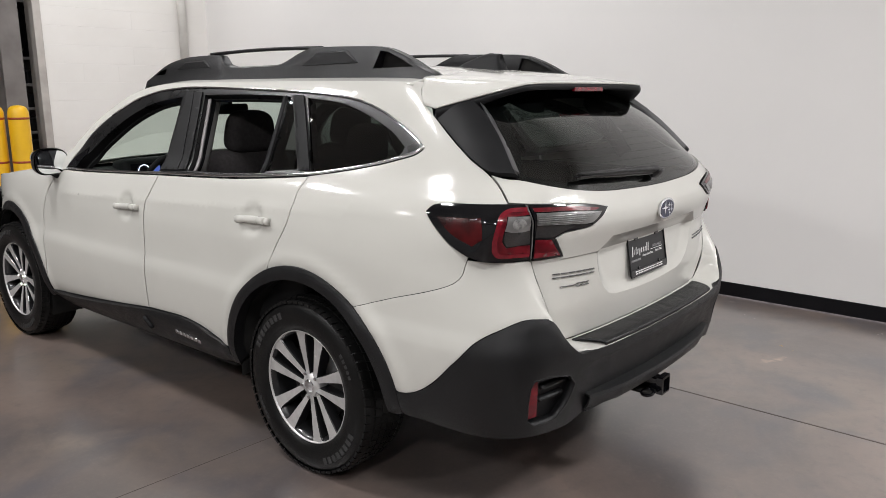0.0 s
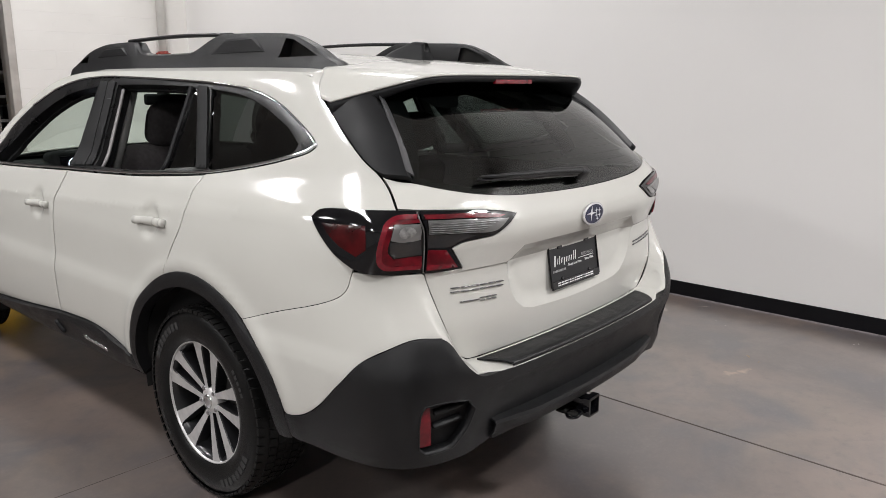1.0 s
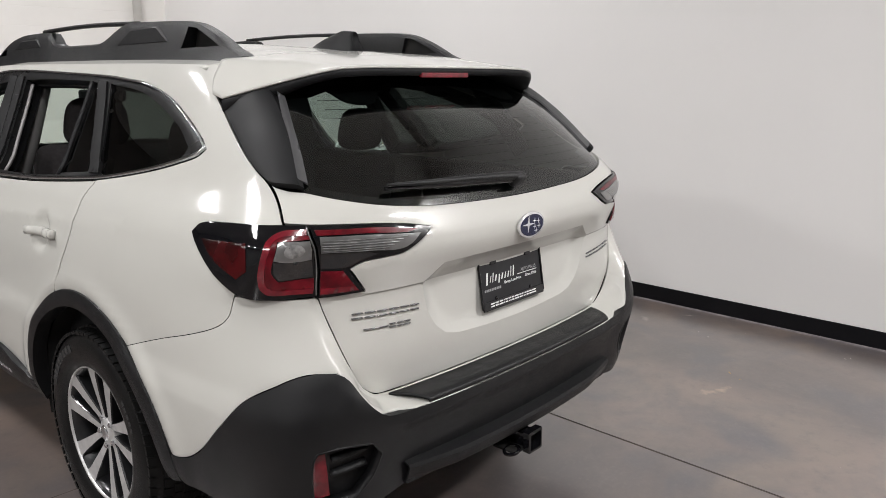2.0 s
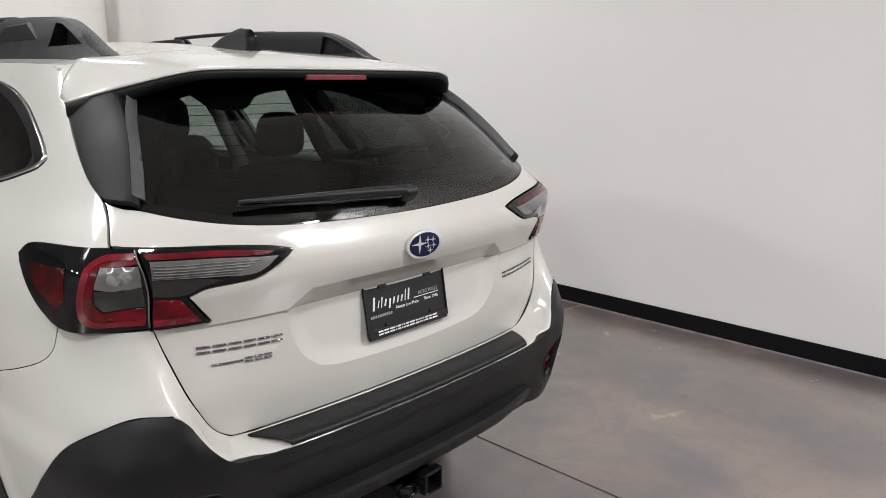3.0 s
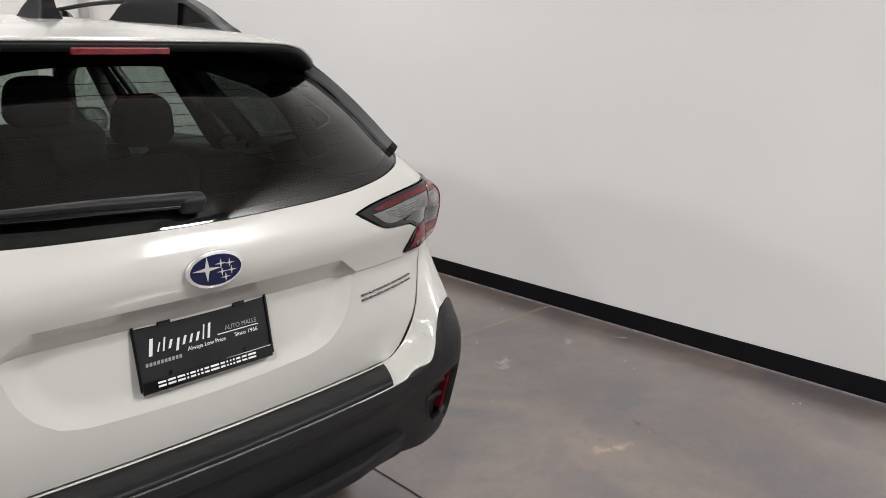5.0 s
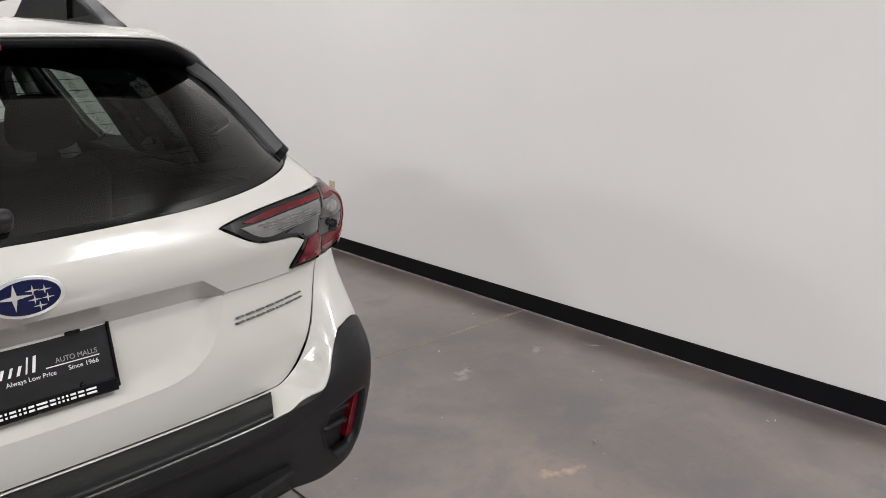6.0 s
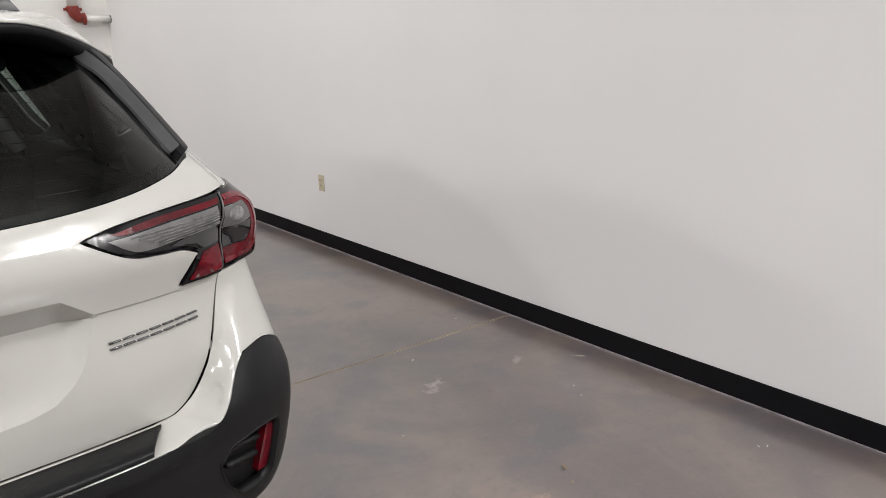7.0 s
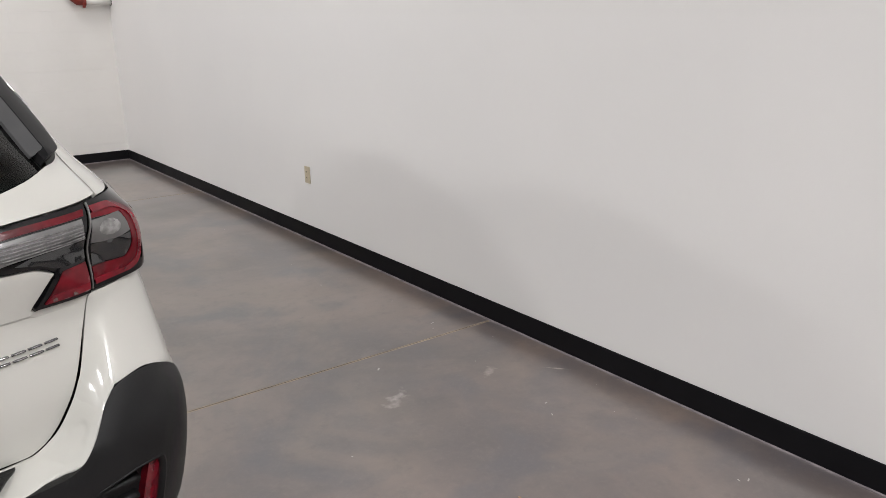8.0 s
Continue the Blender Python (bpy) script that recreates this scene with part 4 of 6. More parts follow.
    # bright mouldings along the belt and round the quarter window
    bead = ((-0.005, -0.002), (-0.004, 0.0045), (0.0, 0.006), (0.004, 0.0045), (0.005, -0.002))
    run = open_line(BELT_FRONT[:-1] + BELT_REAR[:-1] + BELT_TAIL) + np.array((0, 0.007))
    strip(flank, run, bead, "belt_moulding", chrome, car, "bright chrome belt moulding", mirror)
    run = open_line(ARCH_TOP[:-3]) + np.array((0.004, -0.004))
    strip(flank, run, tuple((0.6 * a, b) for a, b in bead), "window_moulding", chrome, car, "bright chrome window moulding", mirror)
    # arch and sill cladding
    for axle, stretch in ((0, (-8, 180.0)), (1, (-14, 190.0))):
        lo_a, hi_a = stretch
        ring = arch(axle, 0.492, hi_a - 5 if axle == 0 else hi_a - 8, lo_a + 8, 26) + arch(axle, 0.438, lo_a + 8, hi_a - 5 if axle == 0 else hi_a - 8, 26)
        panel("arch_cladding", [outline(*ring)], flank, plastic, car, "black plastic wheel arch cladding", 0.006, 0.02, 0.05, mirror,
              lambda u, z, k=axle: 0.010 * step(0.492 - np.hypot(u - AXLES[k], z - 0.352), 0.0, 0.02))
    sill_line = [(3.93, 0.372), (3.66, 0.386), (3.20, 0.428), (2.78, 0.472), (2.63, 0.480), (2.472, 0.486), (2.33, 0.470), (2.202, 0.434), (2.142, 0.412), (2.138, 0.36), (2.17, 0.315),
                 (2.6, 0.305), (3.3, 0.290), (3.88, 0.290), (3.93, 0.33)]
    panel("sill_cladding", [outline(*sill_line)], flank, plastic, car, "black plastic sill cladding", 0.006, 0.02, 0.05, mirror,
          lambda u, z: 0.016 * step(0.50 - z, 0.0, 0.05) * step(u, 2.13, 2.3) * (1 - step(u, 3.75, 3.93)) - 0.03 * step(0.37 - z, 0, 0.08))
    # a maker's word on the sill stands as bars; a small tag hangs at the door seam
    sill_word = None
    for k in range(7):
        u0 = 2.535 - 0.029 * k
        line = [(u0 - 0.021 * t, 0.418 - 0.002 * k - 0.001 * t) for t in np.linspace(0, 1, 3)]
        bar_ob = strip(flank, line, ((-0.0085, 0.018), (-0.0085, 0.0245), (0.0085, 0.0245), (0.0085, 0.018)), "sill_badge" if sill_word is None else "bar", chrome, car if sill_word is None else sill_word, "chrome bars of the sill badge" if sill_word is None else "", mirror)
        sill_word = sill_word or bar_ob
    peg = on_skin(flank, np.linspace(2.797, 2.752, 5), np.linspace(0.436, 0.390, 5), 0.026)
    part("sill_peg", tube([(x * (-1 if mirror else 1), y, z) for x, y, z in peg], 0.011, 10), satin_black, car, "small black peg on the sill", True)
    # door handles: a bar over the dished cup, with its end cap
    for (hu, hz), dr in zip(HANDLES, doors):
        mid = [(hu + 0.094 - 0.182 * t, hz - 0.005 + 0.009 * t) for t in np.linspace(0, 1, 14)]
        prof = ((-0.014, 0.002), (-0.016, 0.016), (-0.011, 0.023), (0.004, 0.025), (0.013, 0.019), (0.015, 0.008), (0.0, 0.003))
        strip(flank, mid, prof, "handle", paint, dr, "white grip handle", mirror)
        cap = [(hu - 0.0895 - 0.020 * t, hz + 0.004) for t in np.linspace(0, 1, 4)]
        strip(flank, cap, ((-0.014, -0.006), (-0.0155, 0.013), (-0.011, 0.020), (0.004, 0.022), (0.012, 0.017), (0.014, -0.004)), "handle_cap", paint, dr, "", mirror)

# tailgate
GLASS_LOW = [(0.0, 1.152), (0.25, 1.155), (0.45, 1.162), (0.60, 1.177), (0.726, 1.199), (0.812, 1.216)]
LAMP_IN_TOP = [(0.793, 1.1445), (0.654, 1.136), (0.534, 1.123), (0.462, 1.109)]
LAMP_IN_LOW = [(0.462, 1.109), (0.540, 1.062), (0.600, 1.053), (0.650, 1.047), (0.682, 1.030), (0.628, 0.966), (0.738, 0.963)]
gate_line = both(GLASS_LOW + [(0.852, 1.219), (0.900, 1.229)] + [(0.850, 1.148)] + LAMP_IN_TOP + LAMP_IN_LOW[1:] + [(0.704, 0.88), (0.672, 0.80), (0.642, 0.74), (0.606, 0.69), (0.572, 0.6665), (0.54, 0.6635), (0.30, 0.6640), (0.0, 0.6640)])
def closed(line):
    return np.concatenate([line, line[:1]])


gate_creases = [closed(outline(*RECESS_LOOP, sharp=20, pitch=0.012))]
for side in (-1, 1):
    for z in (0.951, 0.957):
        gate_creases.append(np.array([(side * (0.462 + 0.160 * t), z) for t in np.linspace(0, 1, 14)]))
gate_creases += [np.stack([np.linspace(-0.45, 0.45, 76), np.full(76, z)], 1) for z in (1.092, 1.107)]
tailgate = panel("tailgate", [outline(*gate_line, gap=GAP, pitch=0.012)], gate, paint, car, "white tailgate with a sunk plate field", 0.0, 0.012, 0.03,
                 creases=gate_creases)
side_in = [(0.812, 1.216), (0.815, 1.30), (0.806, 1.38), (0.782, 1.445), (0.72, 1.498)]
glass_line = both([(0.0, 1.152)] + GLASS_LOW[1:] + side_in[1:] + [(0.45, 1.512), (0.0, 1.514)])
back_glass = panel("tailgate_glass", [outline(*glass_line)], lambda u, z: gate(u, z), privacy_glass, tailgate, "dark privacy rear window", -0.006, 0.03, 0)
# Side bands widen upward: the garnish's dark reflection is put into the black print.
border = outline(*both([(0.0, 1.166)] + [(u * 0.965, z + 0.016) for u, z in GLASS_LOW[1:]] + [(u - 0.045 - 0.25 * (z - 1.25), z) for u, z in side_in[1:-1]] + [(0.60, 1.462), (0.56, 1.430), (0.45, 1.428), (0.36, 1.458), (0.20, 1.472), (0.0, 1.474)]))
panel("glass_border", [outline(*glass_line, gap=-0.003), border], gate, print_black, back_glass, "black printed border of the glass, widened for a dark reflection", -0.012, 0.03, 0)
for k in range(11):
    z = 1.205 + 0.0235 * k
    wire = [(u, z) for u in np.linspace(-0.66, 0.66, 30)]
    strip(gate, wire, ((-0.0004, -0.0145), (0.0, -0.0132), (0.0004, -0.0145)), "heating_wire", print_black, back_glass, "thin dark heating wire")
for mirror in (True, False):
    garnish = [(0.745, 1.490), (0.782, 1.448), (0.806, 1.382), (0.815, 1.30), (0.812, 1.217), (0.856, 1.222), (0.902, 1.232), (0.948, 1.275), (0.998, 1.348), (1.028, 1.404), (1.034, 1.412), (0.93, 1.440), (0.82, 1.470)]
    panel("pillar_garnish", [outline(*garnish, gap=0.001, pitch=0.01)], flank, satin_black, tailgate, "satin black pillar garnish", 0.001, 0.012, 0.02, mirror,
          lambda u, z: 0.021 * np.clip((u - 0.800) / 0.026, 0, 1) * np.clip((1.0 - u) / 0.17, 0, 1),
          creases=[np.array([(0.8265, z) for z in np.linspace(1.235, 1.425, 16)])])

# The garnish's trailing edge is coloured lighter grey for the sheen it catches.
for mirror in (True, False):
    edge_in = [(0.801, z) for z in (1.232, 1.29, 1.35)] + [(0.793, 1.40), (0.772, 1.442)]
    edge_out = [(u + 0.027, z) for u, z in edge_in[::-1]]
    panel("garnish_edge", [outline(*(edge_in + edge_out), sharp=50, pitch=0.008)], flank, sheen_grey, tailgate, "trailing edge of the garnish, greyed for its sheen", 0.002, 0.009, 0.008, mirror,
          lambda u, z: 0.021 * np.clip((u - 0.800 + 0.3 * np.maximum(z - 1.36, 0)) / 0.026, 0, 1))

# spoiler: a white top that runs on from the roof, a black lip and underside
crown = curve_of((-0.72, 1.519), (-0.5, 1.550), (-0.32, 1.574), (0.0, 1.600), (0.5, 1.622), (1.0, 1.622), (1.4, 1.603), (1.75, 1.565), (1.95, 1.53))
roof_edge = curve_of((-0.72, 0.52), (-0.66, 0.59), (-0.55, 0.628), (-0.42, 0.630), (-0.2, 0.616), (0.2, 0.606), (1.2, 0.604), (1.6, 0.615), (1.95, 0.60))
roof_low = curve_of((-0.72, 1.488), (-0.55, 1.500), (-0.40, 1.512), (-0.2, 1.528), (0.2, 1.532), (1.2, 1.532), (1.4, 1.520), (1.6, 1.480), (1.95, 1.38))


def roof_spot(s, y):
    s, y = np.asarray(s, float), np.asarray(y, float)
    low, high = roof_low(y), crown(y)
    return np.stack([s * roof_edge(y), y, low + (high - low) * (1 - np.abs(s) ** 2.4)], -1)


def sheet(name, pts, mat, parent, label="", thick=0.012):
    """A gridded skin with thickness."""
    r, c = pts.shape[:2]
    bm = bmesh.new()
    vs = [[bm.verts.new(pts[i, j]) for j in range(c)] for i in range(r)]
    for i in range(r - 1):
        for j in range(c - 1):
            bm.faces.new((vs[i][j], vs[i][j + 1], vs[i + 1][j + 1], vs[i + 1][j]))
    bm.normal_update()
    if thick:
        bmesh.ops.solidify(bm, geom=bm.faces[:], thickness=thick)
    return part(name, bm, mat, parent, label, True)


s_grid = np.sin(np.linspace(-math.pi / 2, math.pi / 2, 41))
ss, yy = np.meshgrid(s_grid, np.linspace(-0.335, 1.66, 60))
sheet("roof_panel", roof_spot(ss, yy), paint, car, "", 0.01)
def along(s, *rows):
    """A line in space through rows of (s, x, y, z), mirrored for s below 0."""
    s = np.asarray(s, float)
    xyz = [curve_of(*[(r[0], r[k]) for r in rows])(np.abs(s)) for k in (1, 2, 3)]
    xyz[0] = xyz[0] * np.where(s < 0, -1, 1)
    return np.stack(xyz, -1)


FRONT_EDGE = ((0.0, 0.0, -0.342, 1.5725), (0.4, 0.30, -0.342, 1.5645), (0.62, 0.47, -0.343, 1.548), (0.78, 0.580, -0.351, 1.537), (0.86, 0.606, -0.373, 1.519), (0.92, 0.632, -0.386, 1.487), (1.0, 0.660, -0.424, 1.442))
REAR_EDGE = ((0.0, 0.0, -0.700, 1.5185), (0.4, 0.27, -0.702, 1.518), (0.62, 0.425, -0.705, 1.514), (0.68, 0.470, -0.693, 1.507), (0.80, 0.560, -0.625, 1.480), (1.0, 0.676, -0.488, 1.433))
s_line = np.linspace(-1, 1, 81)
ss, tt = np.meshgrid(s_line, np.linspace(0, 1, 18))
fore, aft = along(ss, *FRONT_EDGE), along(ss, *REAR_EDGE)
top_sheet = fore + (aft - fore) * tt[..., None]
top_sheet[..., 2] += 0.007 * np.sin(np.pi * tt) * (1 - np.abs(ss) ** 4)
spoiler = sheet("spoiler", top_sheet, paint, tailgate, "white roof spoiler", 0.006)
edge_top = along(s_line, *REAR_EDGE)
inward = np.array((0.0, -0.15, 0.0)) - edge_top
inward[:, 2] = 0
inward /= np.linalg.norm(inward, axis=1, keepdims=True)
lip_rows = []
for move, drop in ((0.004, 0.0), (-0.003, 0.001), (-0.0045, 0.007), (-0.003, 0.016), (0.006, 0.021), (0.035, 0.022), (0.100, 0.020), (0.150, 0.012), (0.205, -0.006)):
    deep = 1 + 0.9 * step(np.abs(s_line), 0.72, 0.92)[:, None] * np.array((0, 0, 1))
    lip_rows.append(edge_top + inward * move - np.array((0, 0, drop)) * deep)
sheet("spoiler_lip", np.stack(lip_rows), satin_black, spoiler, "black spoiler lip", 0)
part("brake_light", box((0.225, 0.014, 0.017), (0, -0.6985, 1.4985), 0.004), red_lens, spoiler, "red high brake light")

# wiper
def wiper():
    z_of = curve_of((-0.62, 1.212), (-0.3, 1.207), (0.02, 1.196))
    us = np.linspace(-0.605, -0.03, 28)
    blade = on_skin(gate, us, z_of(us) - 0.006, 0.013)
    top = part("wiper", tube(blade, [0.006 + 0.013 * min(i, 12) / 12 for i in range(28)], 10, 0.8), gloss_black, tailgate, "black rear wiper", True)
    us = np.linspace(-0.600, -0.02, 24)
    arm = on_skin(gate, us, z_of(us) - 0.004, 0.025)
    part("wiper_arm", tube(arm, [0.005 + 0.014 * (i / 23) ** 0.7 for i in range(24)], 12, 0.75), plastic, top, "", True)
    hub = on_skin(gate, np.array((-0.024,)), np.array((1.187,)), 0.020)[0]
    part("wiper_cap", box((0.056, 0.046, 0.034), tuple(hub), 0.014, Matrix.Rotation(radians(-50), 4, "X"), 3), plastic, top, "", True)


wiper()

# lamps: a black housing with its light guide, clear fields and red fields in front
def lamp(mirror):
    body_out = LAMP_OUT[:-1] + [(0.852, 1.145), (0.798, 1.1455), (0.774, 1.09), (0.754, 1.03), (0.742, 0.966), (0.852, 0.966)]
    # the outer lens stands proud at the corner, and both lenses stay upright where the body bulges
    dent = lambda u, z: 0.019 * np.exp(-((u - 0.765) / np.where(u > 0.765, 0.05, 0.13)) ** 2) * np.exp(-((z - 1.055) / 0.05) ** 2)
    swell = lambda u, z: 0.022 * (1 - 0.85 * step(z, 1.085, 1.140)) * np.exp(-((u - 0.890) / 0.055) ** 2) - dent(u, z)
    flatten = lambda u, z: -dent(np.abs(u), z)
    a = panel("tail_lamp", [outline(*body_out, gap=0.0015, pitch=0.01)], flank, gloss_black, car, "dark tail lamp with a red light guide", 0.004, 0.012, 0.04, mirror, swell)

    def field(name, pts, mat, label, rise, place, parent, lift=swell):
        panel(name, [outline(*pts, pitch=0.008)], place, mat, parent, label, rise, 0.010, 0.004, mirror, lift)

    field("red_field", [(0.788, 1.122), (0.842, 1.120), (0.866, 1.108), (0.871, 1.050), (0.862, 1.010), (0.842, 0.990), (0.751, 0.988), (0.757, 1.014), (0.836, 1.015), (0.854, 1.034), (0.859, 1.052), (0.855, 1.106), (0.784, 1.114)], pink_lens, "deep red lamp field", 0.0065, flank, a)
    guide = open_line([(0.793, 1.128), (0.836, 1.126), (0.860, 1.116), (0.873, 1.097), (0.877, 1.052), (0.868, 1.012), (0.850, 0.992), (0.824, 0.986), (0.752, 0.985)], 0.008)
    course = np.gradient(guide, axis=0)
    course /= np.linalg.norm(course, axis=1, keepdims=True)
    beside = np.stack([-course[:, 1], course[:, 0]], 1) * 0.0062
    panel("light_guide", [np.concatenate([guide + beside, (guide - beside)[::-1]])], flank, red_lens, a, "bright red C-shaped light guide", 0.0085, 0.01, 0.003, mirror, swell)
    field("clear_field", [(0.784, 1.110), (0.852, 1.107), (0.856, 1.085), (0.857, 1.068), (0.818, 1.060), (0.773, 1.062)], grey_lens, "smoked clear lamp field", 0.0065, flank, a)
    field("clear_core", [(0.817 + 0.023 * math.cos(q), 1.087 + 0.0155 * math.sin(q)) for q in np.linspace(0, 5.8, 12)], clear_lens, "", 0.0075, flank, a)
    field("dark_field", [(0.772, 1.060), (0.857, 1.064), (0.850, 1.036), (0.834, 1.018), (0.759, 1.018)], dark_lens, "", 0.0065, flank, a)
    field("marker_field", [(1.052, 1.096), (0.925, 1.100), (0.910, 1.040), (0.930, 1.016), (0.985, 1.038), (1.030, 1.070)], dim_red_lens, "dim red side marker", 0.0055, flank, a)
    split = open_line([(0.795, 1.140), (0.772, 1.088), (0.754, 1.028), (0.743, 0.971)], 0.015)
    lens_skin = lambda u, z: flank(u, z) + outward(flank, u, z) * np.asarray(swell(u, z))[..., None]
    strip(lens_skin, split, ((-0.0022, 0.004), (-0.0012, 0.0075), (0.0012, 0.0075), (0.0022, 0.004)), "split_bar", grey_lens, a, "", mirror)
    gate_side = lambda u, z: gate(u, z)
    inner = [(0.790, 1.1430)] + LAMP_IN_TOP[1:] + LAMP_IN_LOW[1:] + [(0.749, 1.03), (0.767, 1.09)]
    b = panel("gate_lamp", [outline(*inner, gap=0.0015, pitch=0.01)], gate_side, gloss_black, tailgate, "dark tailgate lamp with clear field", 0.007, 0.014, 0.02, mirror, flatten)
    field("red_field", [(0.776, 1.132), (0.62, 1.124), (0.515, 1.109), (0.54, 1.1045), (0.654, 1.1145), (0.769, 1.1205)], pink_lens, "red light guide", 0.0095, gate_side, b, flatten)
    field("clear_field", [(0.763, 1.117), (0.654, 1.111), (0.552, 1.1015), (0.505, 1.099), (0.556, 1.070), (0.654, 1.075), (0.757, 1.081)], grey_lens, "smoked clear lamp field", 0.0095, gate_side, b, flatten)
    rib_skin = lambda u, z: gate(u, z) + outward(gate, u, z) * np.asarray(flatten(u, z))[..., None]
    for k in range(6):
        z0 = 1.109 - 0.005 * k
        ribs = [(0.757 - (0.208 - 0.012 * k) * t, z0 - (0.013 - 0.0005 * k) * t) for t in np.linspace(0, 1, 8)]
        strip(rib_skin, ribs, ((-0.0014, 0.0095), (0.0, 0.0125), (0.0014, 0.0095)), "lens_rib", clear_lens, b, "", mirror)
    field("dark_field", [(0.756, 1.078), (0.654, 1.072), (0.62, 1.064), (0.66, 1.053), (0.690, 1.037), (0.748, 1.037)], dark_lens, "", 0.0095, gate_side, b, flatten)
    field("red_core", [(0.746, 1.030), (0.696, 1.028), (0.648, 0.975), (0.736, 0.973)], pink_lens, "deep red lamp field", 0.0095, gate_side, b, flatten)
    field("red_edge", [(0.737, 0.990), (0.665, 0.990), (0.651, 0.977), (0.735, 0.976)], red_lens, "bright red lower edge", 0.0105, gate_side, b, flatten)


for mirror in (True, False):
    lamp(mirror)

# ledge, tread pad and lower lip of the bumper
ledge_s = curve_of((0.0, 0.0), (0.80, 0.50), (0.88, 0.56), (0.94, 0.606), (1.0, 0.645), (1.12, 0.672)), curve_of((0.0, 0.651), (0.80, 0.651), (0.88, 0.661), (0.94, 0.692), (1.0, 0.745), (1.12, 0.80))
ledge_e = curve_of((0.0, 0.0), (0.80, 0.535), (0.88, 0.614), (0.94, 0.652), (1.0, 0.677), (1.12, 0.722)), curve_of((0.0, 0.6455), (0.80, 0.6455), (0.88, 0.6532), (0.94, 0.687), (1.0, 0.7255), (1.12, 0.783))
uu, tt = np.meshgrid(np.concatenate([np.linspace(-1.12, -0.81, 50), np.linspace(-0.80, 0.80, 61), np.linspace(0.81, 1.12, 50)]), np.concatenate([np.linspace(0, 0.10, 6), np.linspace(0.15, 1, 14)]))
sign = np.stack([np.where(uu < 0, -1, 1), np.ones_like(uu), np.ones_like(uu)], -1)
size = np.abs(uu)
us, zs, ue, ze = ledge_s[0](size), ledge_s[1](size), ledge_e[0](size), ledge_e[1](size)
front = gate(us, zs) * sign
back = skin(ue, ze) * sign
back[..., 1] += 0.003 * (1 - step(ue, 0.52, 0.66))
front[..., 1] += 0.012 * (1 - step(size, 0.85, 0.95))
flat_ledge = front + (back - front) * tt[..., None]
flat_ledge[..., 2] += 0.004 * np.sin(np.pi * tt) + 0.0085 * (1 - step(tt, 0.05, 0.10)) * (1 - step(size, 0.76, 0.90))
mu, mz = us + (ue - us) * tt, np.maximum(zs + (ze - zs) * tt, 0.6645)
rise = 0.0009 - 0.0039 * step(size, 1.0, 1.12)
curved = (skin(mu, mz) + rise[..., None] * outward(flank, mu, mz)) * sign
share = step(size, 0.78, 0.995)[..., None]
ledge = flat_ledge + (curved - flat_ledge) * share
sheet("bumper_ledge", ledge[::-1], paint, car, "", 0.01)
uu, tt = np.meshgrid(np.linspace(-0.540, 0.540, 109), np.linspace(0, 1, 26))
inset = np.clip((np.abs(uu) - 0.47) / 0.07, 0, 1) * tt * 0.05
uu = uu - np.sign(uu) * inset
back = skin(np.abs(uu), np.full_like(uu, 0.646), True) * np.stack([np.where(uu < 0, -1, 1), np.ones_like(uu), np.ones_like(uu)], -1)
front = gate(uu, np.full_like(uu, 0.660))
front[..., 2] = 0.652
pad = front + (back - front) * (0.065 + 0.905 * tt[..., None])
cell = np.mod(np.abs(uu) + 0.075 + 0.03 * tt, 0.17)
groove = 0.0010 * (cell < 0.135) * (tt > 0.18) * (tt < 0.80) - 0.0024 * ((tt > 0.86) & (tt < 0.93))
pad[..., 2] = 0.6625 + 0.003 * np.sin(np.pi * tt) + groove - 0.013 * np.clip((tt - 0.92) / 0.08, 0, 1) ** 2
sheet("bumper_pad", pad[::-1], plastic, car, "black rubber tread pad on the bumper ledge", 0.007)
lip_u = np.linspace(-0.548, 0.548, 61)
rows = []
for z, o in ((0.474, -0.024), (0.471, 0.004), (0.467, 0.018), (0.461, 0.021), (0.430, 0.014), (0.420, 0.006), (0.414, -0.010), (0.412, -0.04), (0.414, -0.10)):
    sink = 0.019 * np.clip((np.abs(lip_u) - 0.38) / 0.155, 0, 1) if o > 0 else 0 * lip_u
    zz = np.full_like(lip_u, z) + 0.006 * np.abs(lip_u / 0.56) ** 1.6
    rows.append(on_skin(lambda u, q: skin(np.abs(u), q) * np.stack([np.where(u < 0, -1, 1), np.ones_like(u), np.ones_like(u)], -1), lip_u, zz, 0.0) + np.stack([0 * lip_u, -(o - sink), 0 * lip_u], -1))
sheet("bumper_lip", np.stack(rows), plastic, car, "black lower bumper lip", 0.006).data.set_sharp_from_angle(angle=radians(35))
